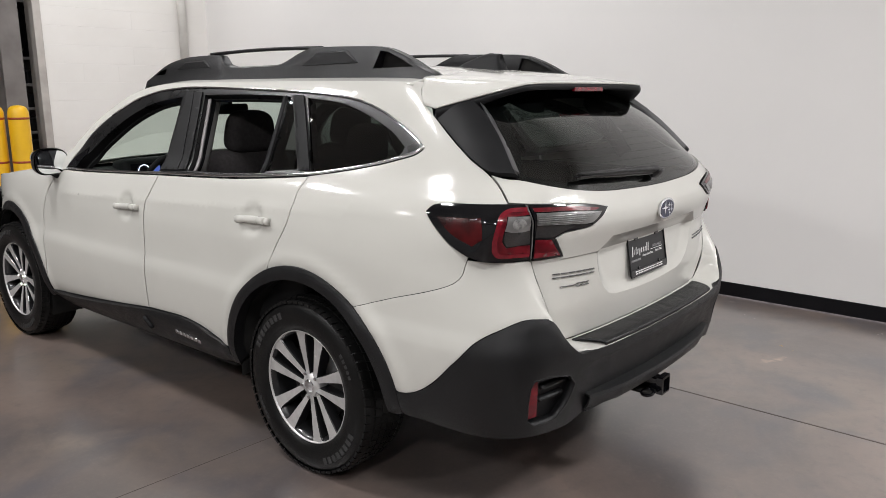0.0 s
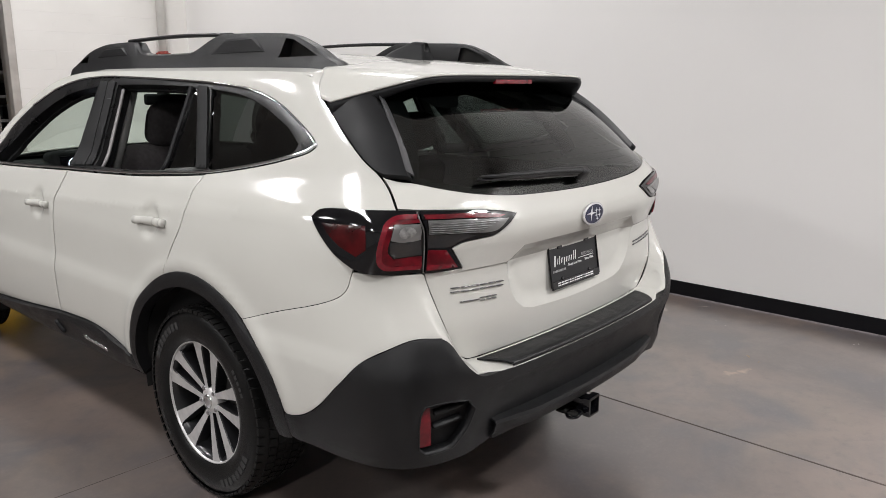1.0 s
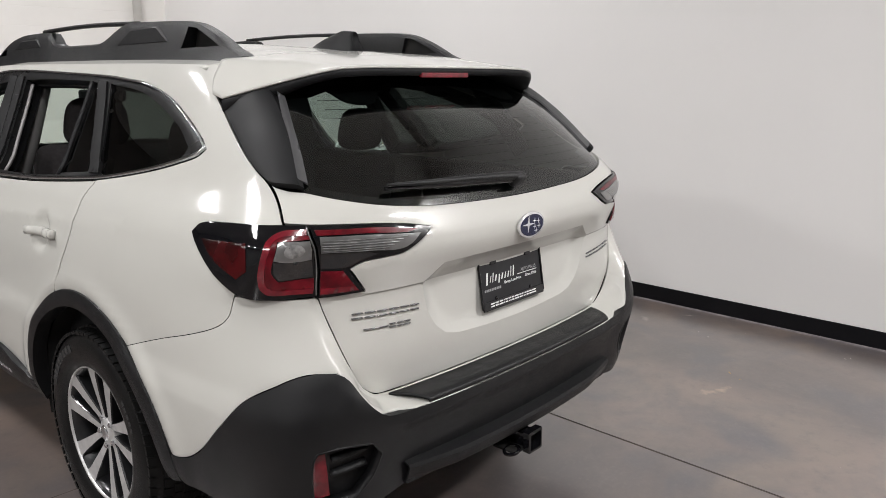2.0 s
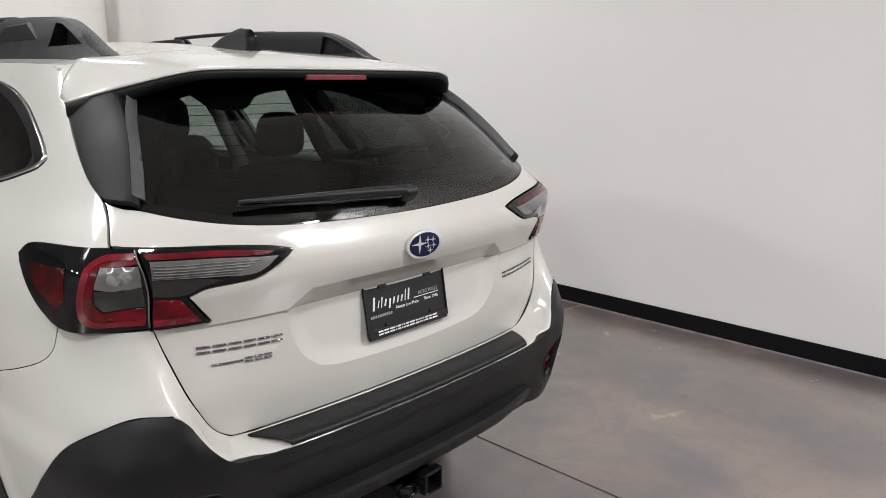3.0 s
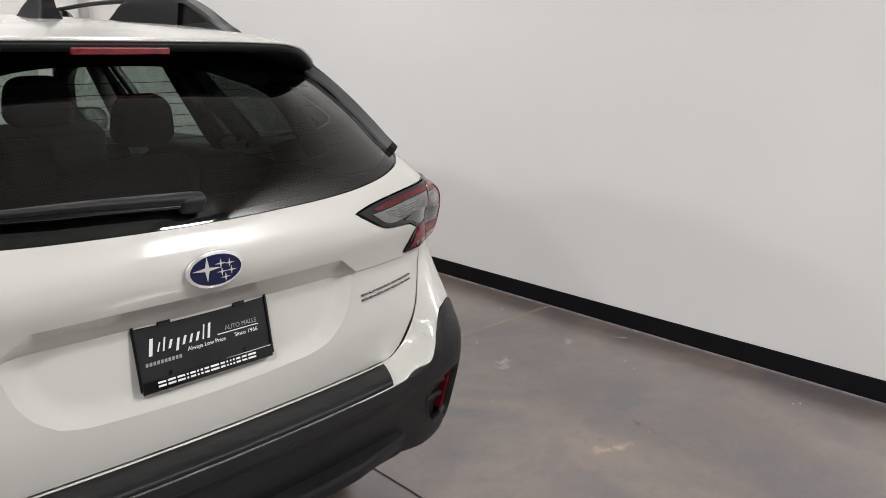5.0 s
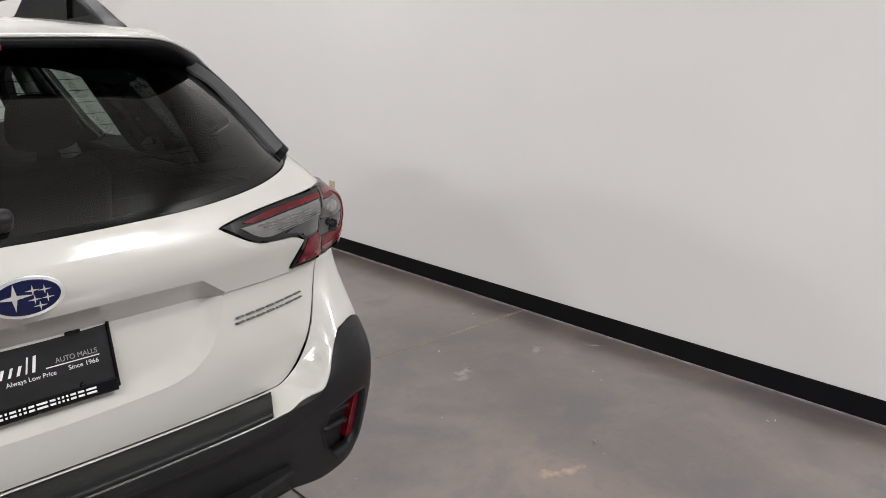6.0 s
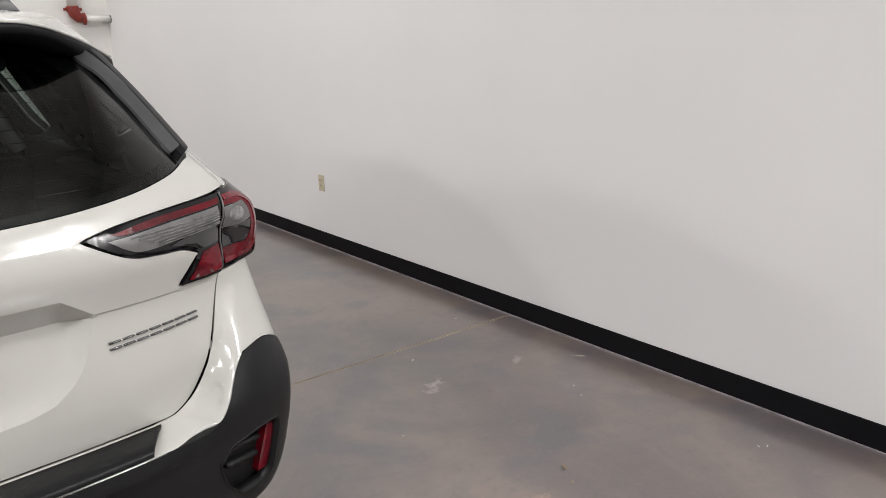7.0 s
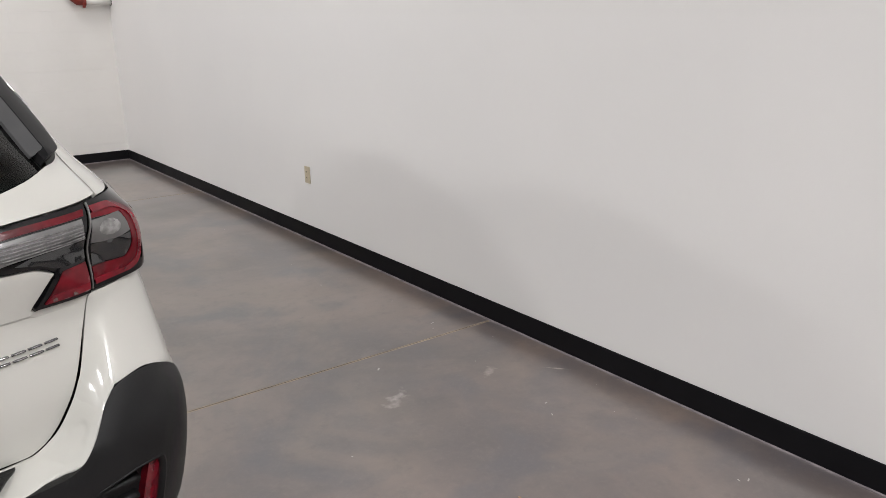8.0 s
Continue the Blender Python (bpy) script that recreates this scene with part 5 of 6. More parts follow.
for mirror in (True, False):
    cup = panel("light_pocket", [outline(*[(0.716 + (u - 0.716) * 1.08, 0.525 + (z - 0.525) * 1.06) for u, z in POCKET], pitch=0.01)], flank, plastic, car, "sunk bumper pocket", -0.032, 0.02, 0, mirror)
    panel("reflector", [outline((0.779, 0.588), (0.756, 0.589), (0.747, 0.52), (0.743, 0.449), (0.778, 0.445), (0.785, 0.51), sharp=70, pitch=0.007)], flank, red_lens, cup, "red bumper reflector", -0.013, 0.02, 0.019, mirror)
    for k in range(2):
        rib = [(0.736 - 0.084 * t, 0.552 - 0.046 * k + 0.012 * t) for t in np.linspace(0, 1, 8)]
        strip(flank, rib, ((-0.010, -0.034), (-0.004, -0.016), (0.003, -0.014), (0.008, -0.034)), "rib", plastic, cup, "", mirror)
    for loop_part in (POCKET,):
        ring = outline(*loop_part, pitch=0.012)
        ring = np.concatenate([ring, ring[:1]])
        strip(flank, ring, ((0.0, 0.003), (0.004, 0.0045), (0.0015, -0.034), (-0.002, -0.034)), "pocket_rim", plastic, cup, "", mirror)

# badges and plate
def badge():
    at = Vector((0, float(gate(np.array(0.0), np.array(1.060))[1]), 1.060))
    m = Matrix.Translation(at + Vector((0, -0.001, 0))) @ Matrix.Rotation(radians(92), 4, "X")
    oval = lambda a, b, n=40: [(a * math.cos(2 * math.pi * k / n), b * math.sin(2 * math.pi * k / n)) for k in range(n)]
    top = part("emblem", prism(oval(0.066, 0.040), 0.008, 0.002, m), bright_badge, tailgate, "chrome-rimmed oval emblem", True)
    part("emblem_field", prism(oval(0.058, 0.033), 0.0095, 0.001, m), blue_enamel, top, "blue oval field")
    for cx, cy, r in ((-0.021, 0.004, 0.026), (0.010, 0.012, 0.010), (0.030, 0.010, 0.009), (0.012, -0.006, 0.009), (0.034, -0.006, 0.009), (0.020, -0.019, 0.009)):
        star = [(cx + (r if k % 2 == 0 else r * 0.2) * math.cos(math.pi * k / 4) * 1.25, cy + (r if k % 2 == 0 else r * 0.2) * math.sin(math.pi * k / 4)) for k in range(8)]
        part("emblem_star", prism(star, 0.011, 0.0, m), bright_badge, top)


badge()


def bars(name, spans, z, height, slope, label, thick=0.0022, depth=0.005):
    """Pairs of thin bars, one over the other, in place of a maker's word."""
    top = None
    for u0, u1 in spans:
        for lift in ((0.0,) if u1 - u0 > 4 * height else (height / 2 - thick, thick - height / 2)):
            line = [(u0 + (u1 - u0) * t, z + lift + slope * (u0 + (u1 - u0) * t - spans[0][0])) for t in np.linspace(0, 1, 4)]
            ob = strip(gate, line, ((-thick, 0.0), (-thick * 0.8, depth), (thick * 0.8, depth), (thick, 0.0)), name if top is None else "bar", badge_metal, tailgate if top is None else top, label if top is None else "")
            top = top or ob


bars("word_badge", [(-0.652 + 0.033 * k, -0.652 + 0.033 * k + 0.027) for k in range(6)], 0.900, 0.016, -0.05, "dark chrome word badge made of thin bars", 0.0018)
bars("drive_badge", [(-0.622, -0.556)] + [(-0.552 + 0.023 * k, -0.534 + 0.023 * k) for k in range(3)], 0.860, 0.011, -0.05, "small chrome drive badge", 0.0013)
bars("name_badge", [(0.468 + 0.0275 * k, 0.468 + 0.0275 * k + 0.023) for k in range(7)], 0.878, 0.017, 0.05, "chrome name badge made of thin bars", 0.0019)


def words(text, size, m, mat, parent, width=None):
    """Raised or printed letters in the built-in font."""
    cu = bpy.data.curves.new("letters", "FONT")
    cu.body, cu.size, cu.extrude, cu.align_x = text, size, 0.0004, "LEFT"
    ob = bpy.data.objects.new("letters", cu)
    scene.collection.objects.link(ob)
    mesh = bpy.data.meshes.new_from_object(ob.evaluated_get(bpy.context.evaluated_depsgraph_get()))
    bpy.data.objects.remove(ob)
    xs = [v.co.x for v in mesh.vertices]
    if width:
        k = width / (max(xs) - min(xs))
        for v in mesh.vertices:
            v.co.x *= k
    mesh.transform(m)
    mesh.materials.clear()
    return link("lettering", mesh, mat, parent)


def plate():
    m = Matrix.Translation((0.0, -0.979, 0.888)) @ Matrix.Rotation(radians(90 - 9.5), 4, "X")
    w, h = 0.158, 0.081
    round_rect = lambda a, b, r: [(sx * (a - r) + r * math.cos(q), sy * (b - r) + r * math.sin(q)) for sx, sy, q0 in ((1, 1, 0), (-1, 1, 90), (-1, -1, 180), (1, -1, 270)) for q in [radians(q0 + k * 22.5) for k in range(5)]]
    top = part("licence_plate", prism(round_rect(w, h, 0.013), 0.003, 0.0005, m), plate_black, tailgate, "black dealer plate with white print")
    bm = joined(*[box(sz, at, 0.002) for sz, at in (((2 * w - 0.006, 0.020, 0.006), (0, h - 0.008, 0.0040)), ((2 * w - 0.006, 0.028, 0.006), (0, -h + 0.012, 0.0040)), ((0.007, 2 * h - 0.01, 0.006), (-w + 0.002, 0, 0.0040)), ((0.007, 2 * h - 0.01, 0.006), (w - 0.002, 0, 0.0040)), ((0.03, 0.012, 0.006), (-0.088, h - 0.022, 0.0040)), ((0.03, 0.012, 0.006), (0.088, h - 0.022, 0.0040)))])
    bmesh.ops.transform(bm, matrix=m, verts=bm.verts)
    part("plate_frame", bm, gloss_black, top, "black plate frame")
    back_bm = box((0.22, 0.08, 0.014), (0, 0, -0.007), 0.004)
    bmesh.ops.transform(back_bm, matrix=m, verts=back_bm.verts)
    part("plate_mount", back_bm, plastic, top)

    def bar(x0, x1, y, hgt, mat, slant=0.0, z=0.0034):
        bm = prism([(x0, y - hgt / 2), (x1, y - hgt / 2), (x1 + slant, y + hgt / 2), (x0 + slant, y + hgt / 2)], 0.0006, 0.0, m @ Matrix.Translation((0, 0, z)))
        part("print_bar", bm, mat, top, "")

    # the dealer's names stand as plain slanted bars
    x = -0.130
    for wd, hg, dy in ((0.012, 0.036, 0.003), (0.005, 0.019, 0.0), (0.006, 0.028, 0.003), (0.009, 0.018, 0.0), (0.009, 0.026, -0.005), (0.009, 0.018, 0.0), (0.008, 0.018, 0.0), (0.009, 0.018, 0.0), (0.005, 0.032, 0.006), (0.009, 0.032, 0.006)):
        bar(x, x + wd * 0.62, 0.010 + dy, hg, white_print, 0.007)
        x += wd + 0.0068
    bar(0.028, 0.130, 0.001, 0.0022, white_print)
    for k in range(10):
        bar(-0.140 + 0.0082 * k, -0.1345 + 0.0082 * k, -0.022, 0.0075, grey_print, 0.001)
    x = -0.122
    for k, wd in enumerate((0.016, 0.016, 0.016, 0.006, 0.012, 0.006, 0.007, 0.011, 0.018, 0.011, 0.006, 0.006, 0.006, 0.011, 0.012, 0.018)):
        for y in (-0.0635, -0.0715):
            bar(x, x + wd * 1.33 - 0.004, y, 0.0042, white_print, 0.0, 0.0072)
        x += wd * 1.33
    for k in range(10):
        bar(-0.060 + 0.0125 * k, -0.060 + 0.0125 * k + 0.009, 0.0735, 0.007, grey_print, 0.003, 0.0072)
    face = m @ Matrix.Translation((0, 0, 0.0036))
    words("AUTO MALLS", 0.015, face @ Matrix.Translation((0.047, 0.006, 0)), grey_print, top, 0.080)
    words("Always Low Price", 0.013, face @ Matrix.Translation((-0.045, -0.016, 0)), white_print, top, 0.090)
    words("Since 1966", 0.013, face @ Matrix.Translation((0.068, -0.014, 0)), white_print, top, 0.058)
    for x in (-0.088, 0.088):
        for y in (h - 0.022, -h + 0.030):
            bm = lathe([(0.0, 0.007), (0.005, 0.006), (0.006, 0.003)], 12, "Z", (x, y, 0))
            bmesh.ops.transform(bm, matrix=m, verts=bm.verts)
            part("screw", bm, gloss_black, top)


plate()

# tow hitch
def receiver(w, wall, y0, y1, z, bev=0.004):
    """A hollow square tube along y, open at its rear end."""
    outer = [(-w, -w + bev), (-w + bev, -w), (w - bev, -w), (w, -w + bev), (w, w - bev), (w - bev, w), (-w + bev, w), (-w, w - bev)]
    inner = [(x * (w - wall) / w, q * (w - wall) / w) for x, q in outer]
    bm = bmesh.new()
    rings = [[bm.verts.new((x, y, z + q)) for x, q in loop] for loop, y in ((outer, y1), (outer, y0 + 0.002), (inner, y0), (inner, y1))]
    for a, b in zip(rings, rings[1:]):
        for k in range(8):
            bm.faces.new((a[k], a[(k + 1) % 8], b[(k + 1) % 8], b[k]))
    bm.faces.new(rings[3])
    bmesh.ops.recalc_face_normals(bm, faces=bm.faces)
    return bm


hitch = part("tow_hitch", receiver(0.026, 0.006, -1.085, -0.80, 0.366), gloss_black, car, "black square tow hitch receiver")
part("collar", receiver(0.036, 0.008, -1.092, -1.066, 0.366), gloss_black, hitch, "thick square collar of the receiver")
part("chain_plate", box((0.10, 0.09, 0.008), (-0.030, -1.025, 0.342), 0.003), underside, hitch)
ring = [(-0.066 + 0.026 * math.cos(q), -1.045 + 0.022 * math.sin(q), 0.342 + 0.004 * math.cos(q)) for q in np.linspace(0, 2 * math.pi, 20)]
part("chain_eye", tube(ring, 0.006, 8), gloss_black, hitch, "", True)

# wheels
def wheel(parent):
    top = new("wheel")
    top.parent = parent
    top.empty_display_size = 0.1
    tagged(top, "alloy wheel with machined spokes and black tyre")
    prof = [(0.222, 0.085), (0.232, 0.102), (0.262, 0.113), (0.300, 0.114), (0.328, 0.106), (0.343, 0.094), (0.351, 0.082), (0.3545, 0.05), (0.356, 0.0), (0.3545, -0.05), (0.351, -0.082), (0.343, -0.094), (0.328, -0.106),
            (0.30, -0.114), (0.262, -0.113), (0.232, -0.102), (0.222, -0.085)]
    tyre = part("tyre", lathe(prof, 72, "X", closed=True), rubber, top, "black all-season tyre", True)
    bm = bmesh.new()
    turns = 64
    for k in range(turns):
        q = 2 * math.pi * k / turns
        for off, wid, shift in ((-0.090, 0.034, 0.5), (-0.050, 0.030, 0.0), (-0.014, 0.026, 0.35), (0.018, 0.026, 0.85), (0.052, 0.030, 0.2), (0.090, 0.034, 0.6)):
            r = 0.3535 if abs(off) < 0.08 else 0.3475
            a0, a1 = q + shift * 0.05, q + shift * 0.05 + 2 * math.pi / turns * 0.80
            ring = []
            for rr in (r - 0.006, r + 0.0045):
                for aa in (a0, a1):
                    for xx in (off - wid / 2, off + wid / 2):
                        tip = rr - (0.004 if abs(xx) > 0.1 else 0)
                        ring.append(bm.verts.new((xx, tip * math.cos(aa + xx * 0.6), tip * math.sin(aa + xx * 0.6))))
            for fc in ((4, 5, 7, 6), (0, 4, 6, 2), (1, 3, 7, 5), (0, 1, 5, 4), (2, 6, 7, 3)):
                bm.faces.new([ring[i] for i in fc])
    bmesh.ops.recalc_face_normals(bm, faces=bm.faces)
    tread = part("tread", bm, tread_rubber, top, "blocky tyre tread")
    tagged(tread, kind="stuff")
    bm = bmesh.new()
    for q0, count, wd in ((-58, 8, 3.1), (122, 8, 3.1), (30, 5, 2.2), (210, 5, 2.2)):
        for k in range(count):
            a = radians(q0 + k * wd * 1.9)
            da = radians(wd * 0.62)
            r0, r1 = (0.283, 0.309) if count == 8 else (0.286, 0.300)
            for lo_x in (0.1135,):
                vs = []
                for aa in (a - da, a + da):
                    for rr in (r0, r1):
                        for xx in (0.1120, 0.1155):
                            vs.append(bm.verts.new((xx, rr * math.cos(aa), rr * math.sin(aa))))
                for fc in ((1, 3, 7, 5), (0, 1, 5, 4), (2, 6, 7, 3), (0, 2, 3, 1), (4, 5, 7, 6)):
                    bm.faces.new([vs[i] for i in fc])
    bmesh.ops.recalc_face_normals(bm, faces=bm.faces)
    tagged(part("sidewall_print", bm, tyre_letter, top, "raised bars on the sidewall"), kind="stuff")
    prof = [(0.222, -0.10), (0.219, -0.085), (0.208, -0.07), (0.204, 0.0), (0.210, 0.072), (0.217, 0.088), (0.2235, 0.093), (0.2295, 0.0985), (0.2295, 0.092), (0.223, 0.086)]
    part("rim", lathe(prof, 72, "X"), rim_dark, top, "dark rim barrel", True)
    part("rim_edge", lathe([(0.2296, 0.0985), (0.2280, 0.1008), (0.2250, 0.0985), (0.2232, 0.093)], 72, "X"), machined, top, "machined rim edge", True)
    part("brake_disc", lathe([(0.05, 0.028), (0.150, 0.028), (0.150, 0.010), (0.05, 0.010)], 48, "X"), steel, top, "dull steel brake disc", True)
    part("inner_plate", lathe([(0.0, 0.000), (0.19, 0.000), (0.19, -0.01)], 36, "X"), underside, top)
    # ten spokes in five pairs
    for k in range(5):
        for s in (-1, 1):
            q = 2 * math.pi * k / 5 + radians(90)
            base = [(0.036, s * 0.0185), (0.07, s * 0.0255), (0.11, s * 0.0335), (0.155, s * 0.0425), (0.190, s * 0.0495), (0.207, s * 0.0530), (0.217, s * 0.0552), (0.2235, s * 0.0565)]
            half = (0.0125, 0.0130, 0.0160, 0.0205, 0.0245, 0.0280, 0.0335, 0.0420)
            height = (0.070, 0.074, 0.080, 0.0865, 0.0905, 0.0925, 0.0935, 0.0938)
            bm, rings = bmesh.new(), []
            for (r, c), hw, x in zip(base, half, height):
                edge = []
                for across, drop in ((-1.0, 0.045), (-1.0, 0.005), (-0.90, 0.0), (0.90, 0.0), (1.0, 0.005), (1.0, 0.045)):
                    a, b = c + hw * across, r
                    edge.append(bm.verts.new((x - drop, b * math.cos(q) - a * math.sin(q), b * math.sin(q) + a * math.cos(q))))
                rings.append(edge)
            for e0, e1 in zip(rings, rings[1:]):
                for j in range(5):
                    fc = bm.faces.new((e0[j], e0[j + 1], e1[j + 1], e1[j]))
                    fc.material_index = 0 if j == 2 else 1
            bmesh.ops.recalc_face_normals(bm, faces=bm.faces)
            sp = part("spoke", bm, machined, top, "machined spoke with dark flanks")
            sp.data.materials.append(rim_dark)
    part("hub", lathe([(0.0, 0.080), (0.026, 0.080), (0.030, 0.077), (0.044, 0.0735), (0.050, 0.066), (0.052, 0.03)], 40, "X"), machined, top, "", True)
    part("hub_cap", lathe([(0.0, 0.0855), (0.020, 0.0845), (0.026, 0.081), (0.027, 0.076)], 32, "X"), chrome, top, "", True)
    for k in range(5):
        q = 2 * math.pi * k / 5 + radians(54)
        part("lug_nut", lathe([(0.0, 0.082), (0.006, 0.0815), (0.009, 0.078), (0.0095, 0.06)], 8, "X", (0, 0.050 * math.cos(q), 0.050 * math.sin(q))), chrome, top)
    return top


def put_wheel(ob, x, y, turn, spin):
    ob.matrix_basis = pose(x, y, 0.3555, spin) @ Matrix.Rotation(radians(turn), 4, "Z")


first_wheel = wheel(car)
put_wheel(first_wheel, 0.803, 0.0, 0, 20)
for x, y, turn, spin in ((-0.803, 0.0, 180, 8), (0.795, 2.745, 0, 50), (-0.795, 2.745, 180, 31)):
    other = copy_thing(first_wheel, Matrix.Identity(4))
    put_wheel(other, x, y, turn, spin)
for axle_y, width in ((0.0, 0.80), (2.745, 0.79)):
    for sx in (-1, 1):
        bm = bmesh.new()
        rows = []
        for q in np.linspace(radians(-8), radians(180 if axle_y < 1 else 200), 26):
            rows.append([bm.verts.new((sx * xx, axle_y + 0.445 * math.cos(q), 0.352 + 0.445 * math.sin(q))) for xx in (0.50, 0.70, 0.885)])
        for r0, r1 in zip(rows, rows[1:]):
            for k in range(2):
                bm.faces.new((r0[k], r0[k + 1], r1[k + 1], r1[k]))
        part("wheel_liner", bm, underside, car, "black wheel arch liner", True)
        part("wheel_well", box((0.02, 0.92, 0.56), (sx * 0.52, axle_y, 0.55)), underside, car, "")
part("underbody", box((1.00, 4.3, 0.14), (0, 1.3, 0.34), 0.03), underside, car, "black underbody")
part("underbody_side", joined(box((0.66, 1.62, 0.10), (0.50, 1.37, 0.33), 0.02), box((0.66, 1.62, 0.10), (-0.50, 1.37, 0.33), 0.02)), underside, car, "")
part("rear_floor", box((1.36, 0.52, 0.16), (0, -0.70, 0.50), 0.03), underside, car, "")

# roof rails
def carve(ob, cutter):
    """Takes a cutter's shape out of a mesh for good."""
    mesh = bpy.data.meshes.new("cutter")
    cutter.to_mesh(mesh)
    cutter.free()
    tool = bpy.data.objects.new("cutter", mesh)
    scene.collection.objects.link(tool)
    mod = ob.modifiers.new("carve", "BOOLEAN")
    mod.object, mod.operation, mod.solver = tool, "DIFFERENCE", "EXACT"
    bpy.context.view_layer.update()
    old = ob.data
    fresh = bpy.data.meshes.new_from_object(ob.evaluated_get(bpy.context.evaluated_depsgraph_get()))
    ob.modifiers.clear()
    ob.data = fresh
    fresh.name = old.name
    bpy.data.meshes.remove(old)
    bpy.data.objects.remove(tool)
    bpy.data.meshes.remove(mesh)
    fresh.set_sharp_from_angle(angle=radians(32))


RAIL_X = curve_of((-0.35, 0.492), (0.0, 0.503), (0.6, 0.508), (1.2, 0.505), (1.71, 0.490))


def rail(mirror):
    sx = -1 if mirror else 1
    crest = curve_of((-0.348, 1.553), (-0.335, 1.562), (-0.301, 1.574), (-0.238, 1.606), (-0.164, 1.638), (-0.085, 1.662), (-0.006, 1.669), (0.336, 1.677), (0.396, 1.664), (0.573, 1.610), (0.858, 1.608), (0.953, 1.620), (1.01, 1.664),
                     (1.068, 1.668), (1.266, 1.665), (1.384, 1.654), (1.51, 1.629), (1.616, 1.59), (1.704, 1.556))
    ys = np.concatenate([np.linspace(-0.348, -0.006, 19), np.linspace(0.03, 0.31, 8), np.linspace(0.336, 0.59, 12), np.linspace(0.62, 0.88, 7), np.linspace(0.90, 1.07, 12), np.linspace(1.10, 1.704, 22)])
    bm, rings = bmesh.new(), []
    for y in ys:
        mid = float(RAIL_X(y))
        seat = float(roof_spot(mid / float(roof_edge(y)), y)[2])
        top_z = float(crest(y))
        low_z = min(seat - 0.004, top_z - 0.004)
        tall = top_z - low_z
        side = float(roof_spot((mid + 0.05) / float(roof_edge(y)), y)[2]) - seat
        ring = []
        for across, up in ((0.050, 0.0), (0.047, 0.14), (0.036, 0.36), (0.029, 0.86), (0.020, 0.985), (0.0, 1.0), (-0.018, 0.98), (-0.026, 0.86), (-0.032, 0.4), (-0.038, 0.0)):
            ring.append(bm.verts.new((sx * (mid + across - 0.14 * tall * up), y, low_z + tall * up + (side if up < 0.2 and across > 0 else 0.0))))
        rings.append(ring)
    n = len(rings[0])
    for r0, r1 in zip(rings, rings[1:]):
        for k in range(n):
            bm.faces.new((r0[k], r0[(k + 1) % n], r1[(k + 1) % n], r1[k]))
    bm.faces.new(rings[0])
    bm.faces.new(rings[-1][::-1])
    bmesh.ops.recalc_face_normals(bm, faces=bm.faces)
    body = part("roof_rail", bm, plastic, car, "black plastic roof rail", True)
    # openings through the ends, raised fields on the flank, and the swing-in bar over the gap
    across = Matrix(((0, 0, 1, 0), (1, 0, 0, 0), (0, 1, 0, 0), (0, 0, 0, 1)))
    for pts in (((-0.245, 1.584), (-0.185, 1.612), (-0.112, 1.643), (-0.070, 1.648), (-0.045, 1.580)), ((1.605, 1.578), (1.540, 1.602), (1.485, 1.610), (1.492, 1.580))):
        carve(body, prism(pts, 0.4, 0.0, Matrix.Translation((sx * 0.5 - 0.2, 0, 0)) @ across))
        my, mz = sum(p[0] for p in pts) / len(pts), sum(p[1] for p in pts) / len(pts)
        web = [(my + 1.12 * (y - my) + 0.10 * abs(pts[0][0] - my), mz + 1.12 * (z - mz)) for y, z in pts]
        # A black plate is added in place of the shade inside the opening.
        part("shade_plate", prism(web, 0.004, 0.0, Matrix.Translation((sx * (float(RAIL_X(my)) - 0.018) - 0.002, 0, 0)) @ across), underside, body, "black plate added as shade in the rail opening")
    for pts in (((0.03, 1.600), (0.395, 1.594), (0.305, 1.652), (0.115, 1.657)), ((1.06, 1.604), (1.372, 1.598), (1.300, 1.640), (1.120, 1.644))):
        bm = bmesh.new()
        face = lambda y, z, o: sx * (float(RAIL_X(y)) + o - 0.14 * (z - 1.555))
        lo = [bm.verts.new((face(y, z, 0.0295), y, z)) for y, z in pts]
        cy = sum(p[0] for p in pts) / 4
        hi = [bm.verts.new((face(y, z, 0.0375), cy + 0.91 * (y - cy), z + (0.006 if k < 2 else -0.006))) for k, (y, z) in enumerate(pts)]
        bm.faces.new(hi)
        for k in range(4):
            bm.faces.new((lo[k], lo[(k + 1) % 4], hi[(k + 1) % 4], hi[k]))
        bmesh.ops.recalc_face_normals(bm, faces=bm.faces)
        part("rail_field", bm, plastic, body)
    arc = [(sx * (float(RAIL_X(y)) - 0.008), y, 1.673 + 0.006 * math.sin(math.pi * (y - 0.33) / 0.70)) for y in np.linspace(0.29, 1.10, 16)]
    part("cross_bar", tube(arc, 0.012, 10, 0.7), plastic, body, "slim black stowed cross bar", True)


for mirror in (True, False):
    rail(mirror)

